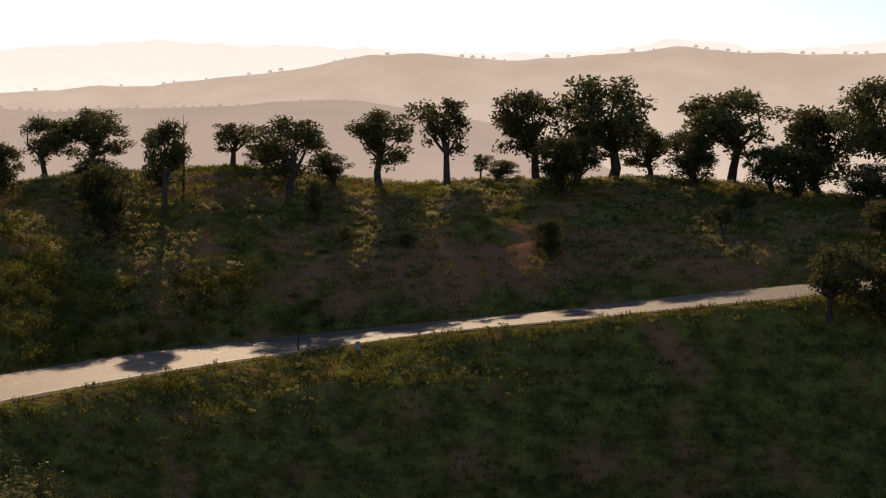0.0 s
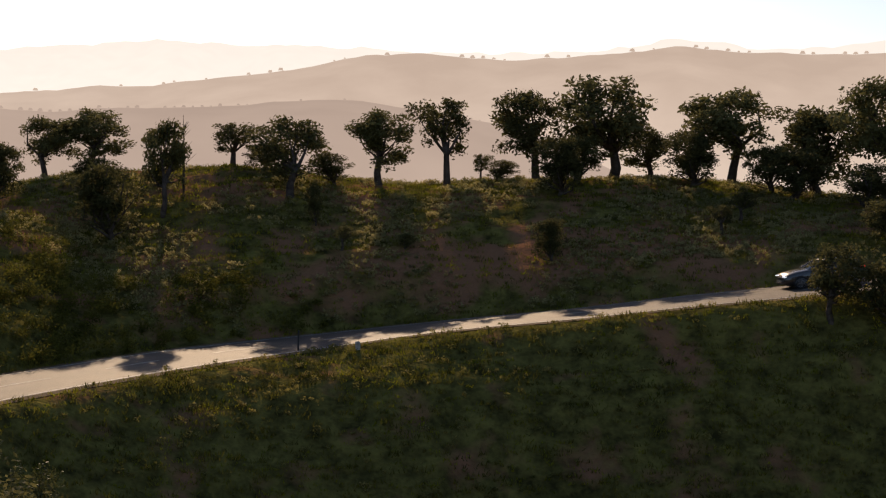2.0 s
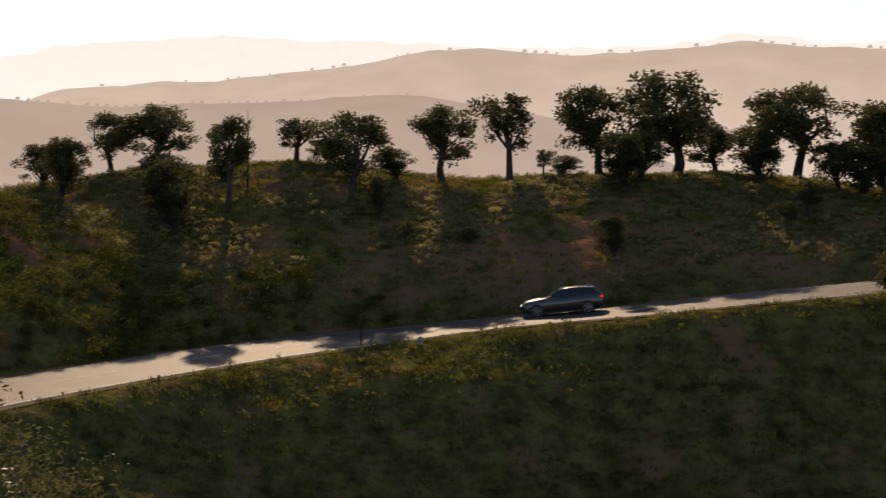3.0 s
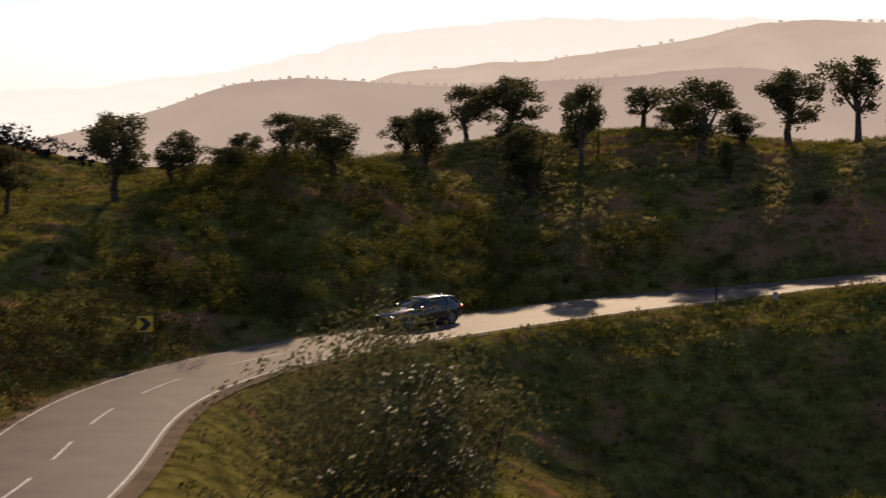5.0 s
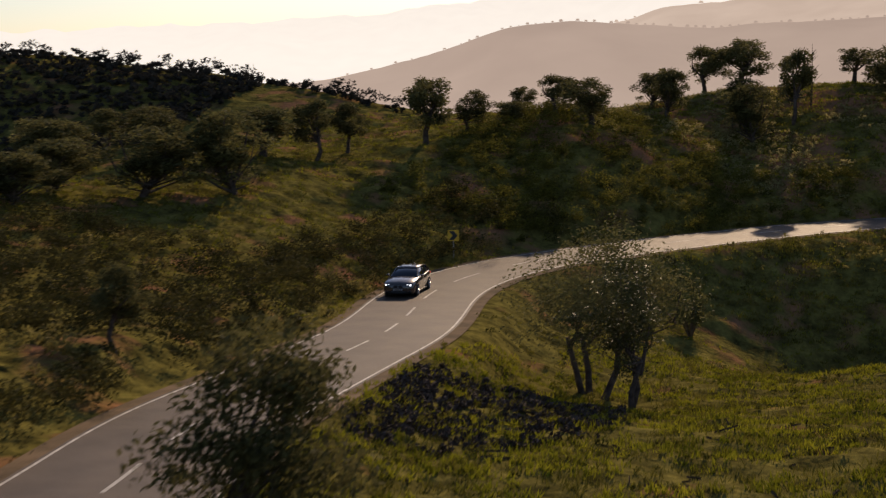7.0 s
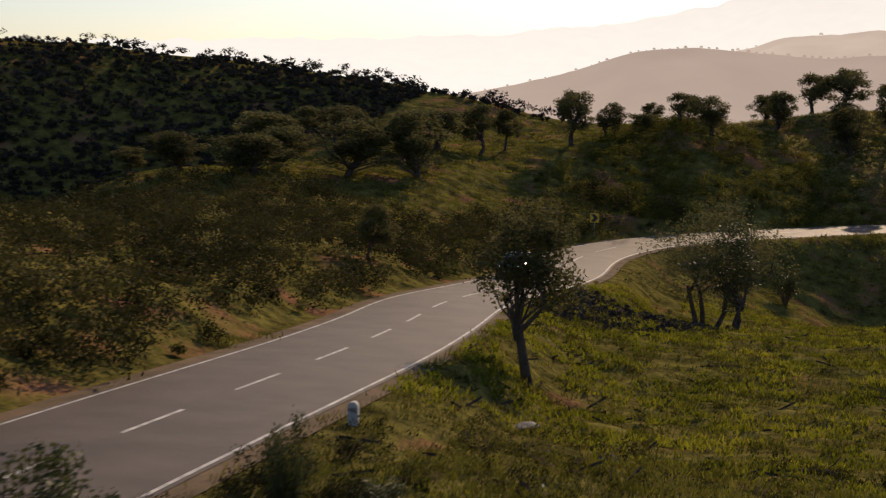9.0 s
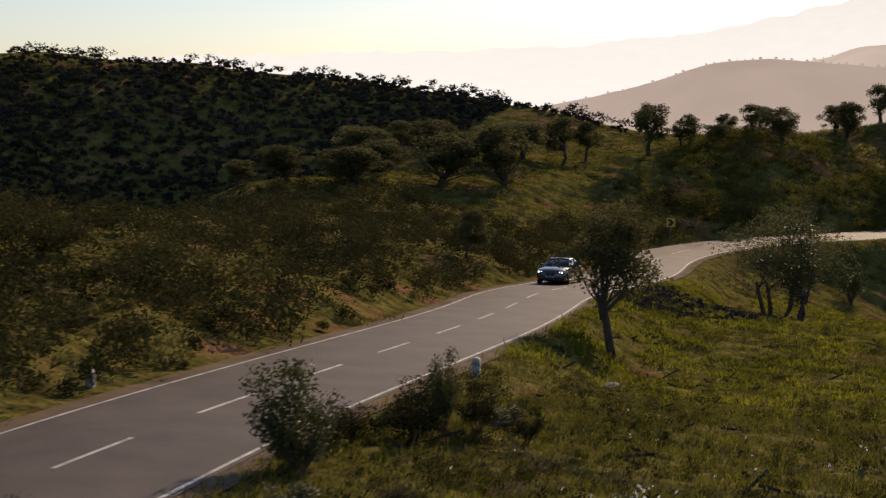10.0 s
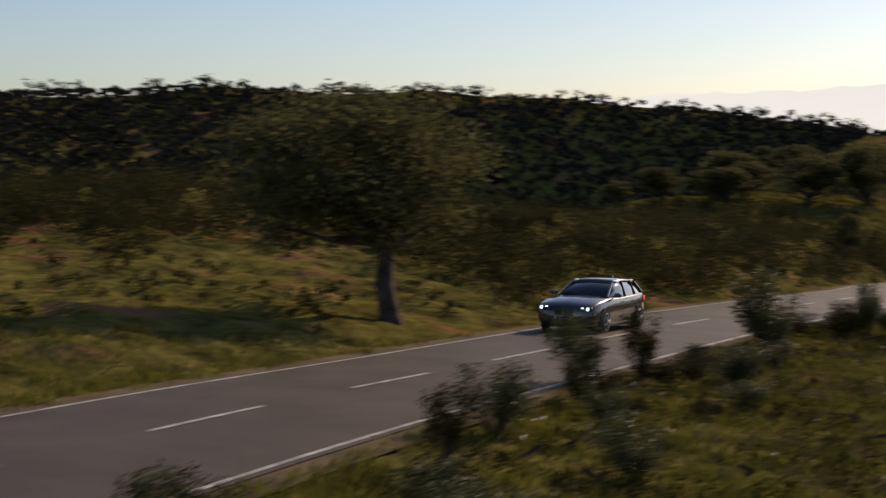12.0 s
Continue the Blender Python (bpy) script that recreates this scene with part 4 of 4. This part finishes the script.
def build_car():
    """An estate car that faces -x, standing on z = 0."""
    car = new("estate_car")
    # x, half width at sill, middle, shoulder; heights of sill, middle, shoulder, centre of the top
    st = [(-2.31, 0.52, 0.64, 0.56, 0.30, 0.50, 0.66, 0.69), (-2.22, 0.72, 0.80, 0.73, 0.22, 0.49, 0.745, 0.80), (-2.0, 0.82, 0.87, 0.82, 0.19, 0.50, 0.82, 0.89), (-1.6, 0.87, 0.90, 0.85, 0.19, 0.53, 0.90, 0.97),
          (-1.1, 0.87, 0.905, 0.86, 0.19, 0.55, 0.95, 1.01), (-0.8, 0.87, 0.905, 0.87, 0.18, 0.56, 0.96, 1.02), (0.0, 0.87, 0.905, 0.87, 0.18, 0.57, 0.96, 0.98), (0.9, 0.87, 0.905, 0.87, 0.18, 0.59, 0.99, 1.0),
          (1.5, 0.86, 0.91, 0.86, 0.20, 0.60, 1.01, 1.02), (1.95, 0.82, 0.88, 0.82, 0.24, 0.60, 1.02, 1.04), (2.22, 0.72, 0.80, 0.74, 0.30, 0.58, 1.00, 1.02), (2.31, 0.58, 0.70, 0.64, 0.40, 0.56, 0.94, 0.96)]
    rings = []
    for x, a, b, c, z0, z1, z2, z3 in st:
        half = [(a * 0.9, z0), (a, z0 + 0.04), (b, z1 - 0.08), (b, z1 + 0.06), (c + 0.015, z2 - 0.05), (c - 0.03, z2), (c * 0.5, (z2 + z3 * 2) / 3), (0, z3)]
        rings.append([(x, y, z) for y, z in half] + [(x, -y, z) for y, z in half[-2::-1]])
    part("body", loft(rings), M["car"], car, "metallic bronze-grey body shell", smooth=True)
    # glasshouse: x, half width at foot, half width at top, foot height, top height
    gl = [(-0.88, 0.74, 0.72, 0.985, 0.995), (-0.15, 0.80, 0.60, 0.97, 1.36), (0.3, 0.81, 0.62, 0.975, 1.41), (1.2, 0.80, 0.61, 0.995, 1.40), (1.75, 0.77, 0.58, 1.015, 1.33), (2.18, 0.70, 0.60, 1.02, 1.06)]
    part("window_glass", loft([[(x, a, z0), (x, (a + b) / 2 + 0.02, (z0 + z1) / 2), (x, b, z1), (x, 0, z1 + 0.025), (x, -b, z1), (x, -(a + b) / 2 - 0.02, (z0 + z1) / 2), (x, -a, z0)] for x, a, b, z0, z1 in gl]), M["glass"], car, "dark tinted glass", smooth=True)
    rf = [(-0.16, 0.595, 1.362), (0.3, 0.625, 1.412), (0.8, 0.625, 1.425), (1.3, 0.615, 1.405), (1.78, 0.58, 1.345), (1.96, 0.56, 1.335)]
    part("roof", loft([[(x, w + 0.015, z - 0.03), (x, w + 0.012, z + 0.01), (x, w * 0.6, z + 0.038), (x, 0, z + 0.048), (x, -w * 0.6, z + 0.038), (x, -w - 0.012, z + 0.01), (x, -w - 0.015, z - 0.03)] for x, w, z in rf]), M["car"], car, smooth=True)
    for s in (1, -1):
        for (x0, y0, z0), (x1, y1, z1), r in (((-0.86, 0.745, 0.985), (-0.16, 0.605, 1.365), 0.035), ((0.42, 0.825, 0.98), (0.50, 0.64, 1.41), 0.03), ((1.30, 0.81, 1.0), (1.28, 0.63, 1.40), 0.03), ((2.12, 0.72, 1.02), (1.72, 0.60, 1.345), 0.06)):
            part("pillar", rod((x0, s * y0, z0), (x1, s * y1, z1), r, r * 0.9, 8), M["car"] if r > 0.031 else M["trim"], car)
        part("roof_rail", rod((-0.02, s * 0.60, 1.415), (1.72, s * 0.57, 1.40), 0.018, 0.018, 8), M["chrome"], car, "bright roof rail")
        part("window_trim", rod((-0.82, s * 0.79, 0.965), (2.05, s * 0.755, 1.02), 0.012, 0.012, 6), M["chrome"], car, "thin chrome strip")
        part("sill", box(-1.15, 1.15, s * 0.86 - 0.03, s * 0.86 + 0.03, 0.16, 0.25, 0.02), M["trim"], car, "black sill")
        mir = part("mirror", box(-0.74, -0.56, s * 0.98 - 0.1, s * 0.98 + 0.08, 0.98, 1.11, 0.035), M["car"], car)
        part("mirror_arm", rod((-0.62, s * 0.82, 0.99), (-0.64, s * 0.93, 1.02), 0.025, 0.02, 6), M["trim"], mir)
        head = part("headlight", box(-2.24, -2.02, s * 0.62 - 0.17, s * 0.62 + 0.17, 0.645, 0.765, 0.03), M["glass"], car, "headlight with two bright rings")
        for dy in (-0.085, 0.07):
            bm = bmesh.new()
            bmesh.ops.create_cone(bm, cap_ends=True, segments=18, radius1=0.043, radius2=0.043, depth=0.02, matrix=Matrix.Translation((-2.25 + 0.05 * (dy > 0) * 0, s * (0.62 + dy), 0.702)) @ Matrix.Rotation(radians(90), 4, "Y"))
            part("light_ring", bm, M["lamp"], head)
        part("tail_light", box(2.12, 2.29, s * 0.66 - 0.15, s * 0.66 + 0.13, 0.80, 0.92, 0.025), M["tail"], car, "red tail light")
        part("grille", box(-2.345, -2.25, s * 0.14 - 0.12, s * 0.14 + 0.12, 0.51, 0.69, 0.035), M["trim"], car, "black grille with a bright frame")
        part("fog_intake", box(-2.30, -2.15, s * 0.58 - 0.14, s * 0.58 + 0.14, 0.30, 0.41, 0.03), M["trim"], car)
        for x in (-0.1, 0.85):
            part("door_handle", box(x, x + 0.2, s * 0.905 - 0.015, s * 0.905 + 0.02, 0.82, 0.85, 0.008), M["car"], car)
    part("lower_intake", box(-2.335, -2.18, -0.42, 0.42, 0.25, 0.37, 0.03), M["trim"], car)
    part("plate", box(-2.352, -2.325, -0.26, 0.26, 0.40, 0.50, 0.005), M["white"], car, "pale front plate with a dark bar")
    part("plate_bar", box(-2.358, -2.35, -0.20, 0.20, 0.43, 0.47), M["trim"], car)
    part("aerial", box(1.45, 1.62, -0.03, 0.03, 1.43, 1.50, 0.02), M["car"], car, "roof aerial fin")
    part("underbody", box(-1.95, 2.0, -0.74, 0.74, 0.16, 0.34, 0.02), M["trim"], car)
    wheels = []
    for x in (-1.40, 1.41):
        for s in (1, -1):
            bm = bmesh.new()
            bmesh.ops.create_cone(bm, cap_ends=True, segments=28, radius1=0.375, radius2=0.375, depth=0.10, matrix=Matrix.Translation((x, s * 0.872, 0.345)) @ Matrix.Rotation(radians(90), 4, "X"))
            part("wheel_arch", bm, M["trim"], car)
            wh = new("wheel")
            wh.parent = car
            wh.location = (x, s * 0.83, 0.325)
            bm = bmesh.new()
            bmesh.ops.create_cone(bm, cap_ends=True, segments=32, radius1=0.325, radius2=0.325, depth=0.22, matrix=Matrix.Rotation(radians(90), 4, "X"))
            bmesh.ops.bevel(bm, geom=[e for e in bm.edges if len(e.link_faces) == 2 and any(len(f.verts) > 4 for f in e.link_faces)], offset=0.03, segments=2, affect="EDGES")
            part("tyre", bm, M["tyre"], wh)
            bm = bmesh.new()
            bmesh.ops.create_cone(bm, cap_ends=True, segments=28, radius1=0.235, radius2=0.225, depth=0.02, matrix=Matrix.Translation((0, s * 0.112, 0)) @ Matrix.Rotation(radians(90), 4, "X"))
            part("disc", bm, M["trim"], wh)
            for k in range(5):
                a = 2 * math.pi * k / 5
                part("spoke", rod((math.cos(a) * 0.03, s * 0.128, math.sin(a) * 0.03), (math.cos(a) * 0.23, s * 0.124, math.sin(a) * 0.23), 0.032, 0.022, 6), M["rim"], wh)
            bm = bmesh.new()
            bmesh.ops.create_circle(bm, segments=28, radius=0.238)
            V, Fc = tubes([[(Vector((math.cos(q * 2 * math.pi / 24) * 0.232, s * 0.118, math.sin(q * 2 * math.pi / 24) * 0.232)), 0.014) for q in range(25)]], 5)
            bm.free()
            link_mesh("rim", V, Fc, M["rim"], wh, smooth=True)
            wheels.append((wh, s))
    return tagged(car, "bronze-grey estate car with bright ring headlights on the road", "car"), wheels


build_ground()
build_road()
build_distance()
build_trees()
build_shrubs()
build_sign()
build_markers()
build_stones()
build_ground_cover()
estate, wheel_list = build_car()

# seconds and metres along the road
DRIVE = [
    (0.0, 9.3),
    (2.0, 41.3),
    (2.2, 44.5),
    (2.5, 48.4),
    (2.7, 53.3),
    (4.5, 80.7),
    (4.7, 84.1),
    (5.0, 89.1),
    (6.2, 104.5),
    (6.5, 107.8),
    (7.0, 112.8),
    (7.2, 114.4),
    (10.2, 142.9),
    (10.5, 145.5),
    (11.0, 157.0),
    (11.5, 177.2),
    (12.0, 198.2),
]


def lane_pose(s):
    k = float(np.interp(s, ALONG, np.arange(len(CL))))
    i = int(np.clip(k, 1, len(CL) - 3))
    f = k - i
    c = CL[i] * (1 - f) + CL[i + 1] * f
    r = RIGHT[i] * (1 - f) + RIGHT[i + 1] * f
    d = CL[min(i + 3, len(CL) - 1)] - CL[max(i - 2, 0)]
    p = c + r * 1.45
    yaw = math.degrees(math.atan2(-d[1], -d[0]))
    tilt = math.degrees(math.atan2(d[2], math.hypot(d[0], d[1])))
    return pose(p[0], p[1], p[2] + 0.02, 0, tilt, yaw)


def smooth_along(t):
    """Monotone cubic through DRIVE."""
    T, S = np.array(DRIVE).T
    m = np.gradient(S, T)
    i = int(np.clip(np.searchsorted(T, t) - 1, 0, len(T) - 2))
    h = T[i + 1] - T[i]
    u = (t - T[i]) / h
    return (2 * u ** 3 - 3 * u * u + 1) * S[i] + (u ** 3 - 2 * u * u + u) * h * m[i] + (-2 * u ** 3 + 3 * u * u) * S[i + 1] + (u ** 3 - u * u) * h * m[i + 1]


def motions():
    walk(estate, [(t / 10, lane_pose(smooth_along(t / 10))) for t in range(0, 121)])
    for wh, s in wheel_list:
        x, y, z = wh.location
        walk(wh, [(k / 30, pose(x, y, z, 0, -80 * k, 0)) for k in range(0, 361)])


motions()
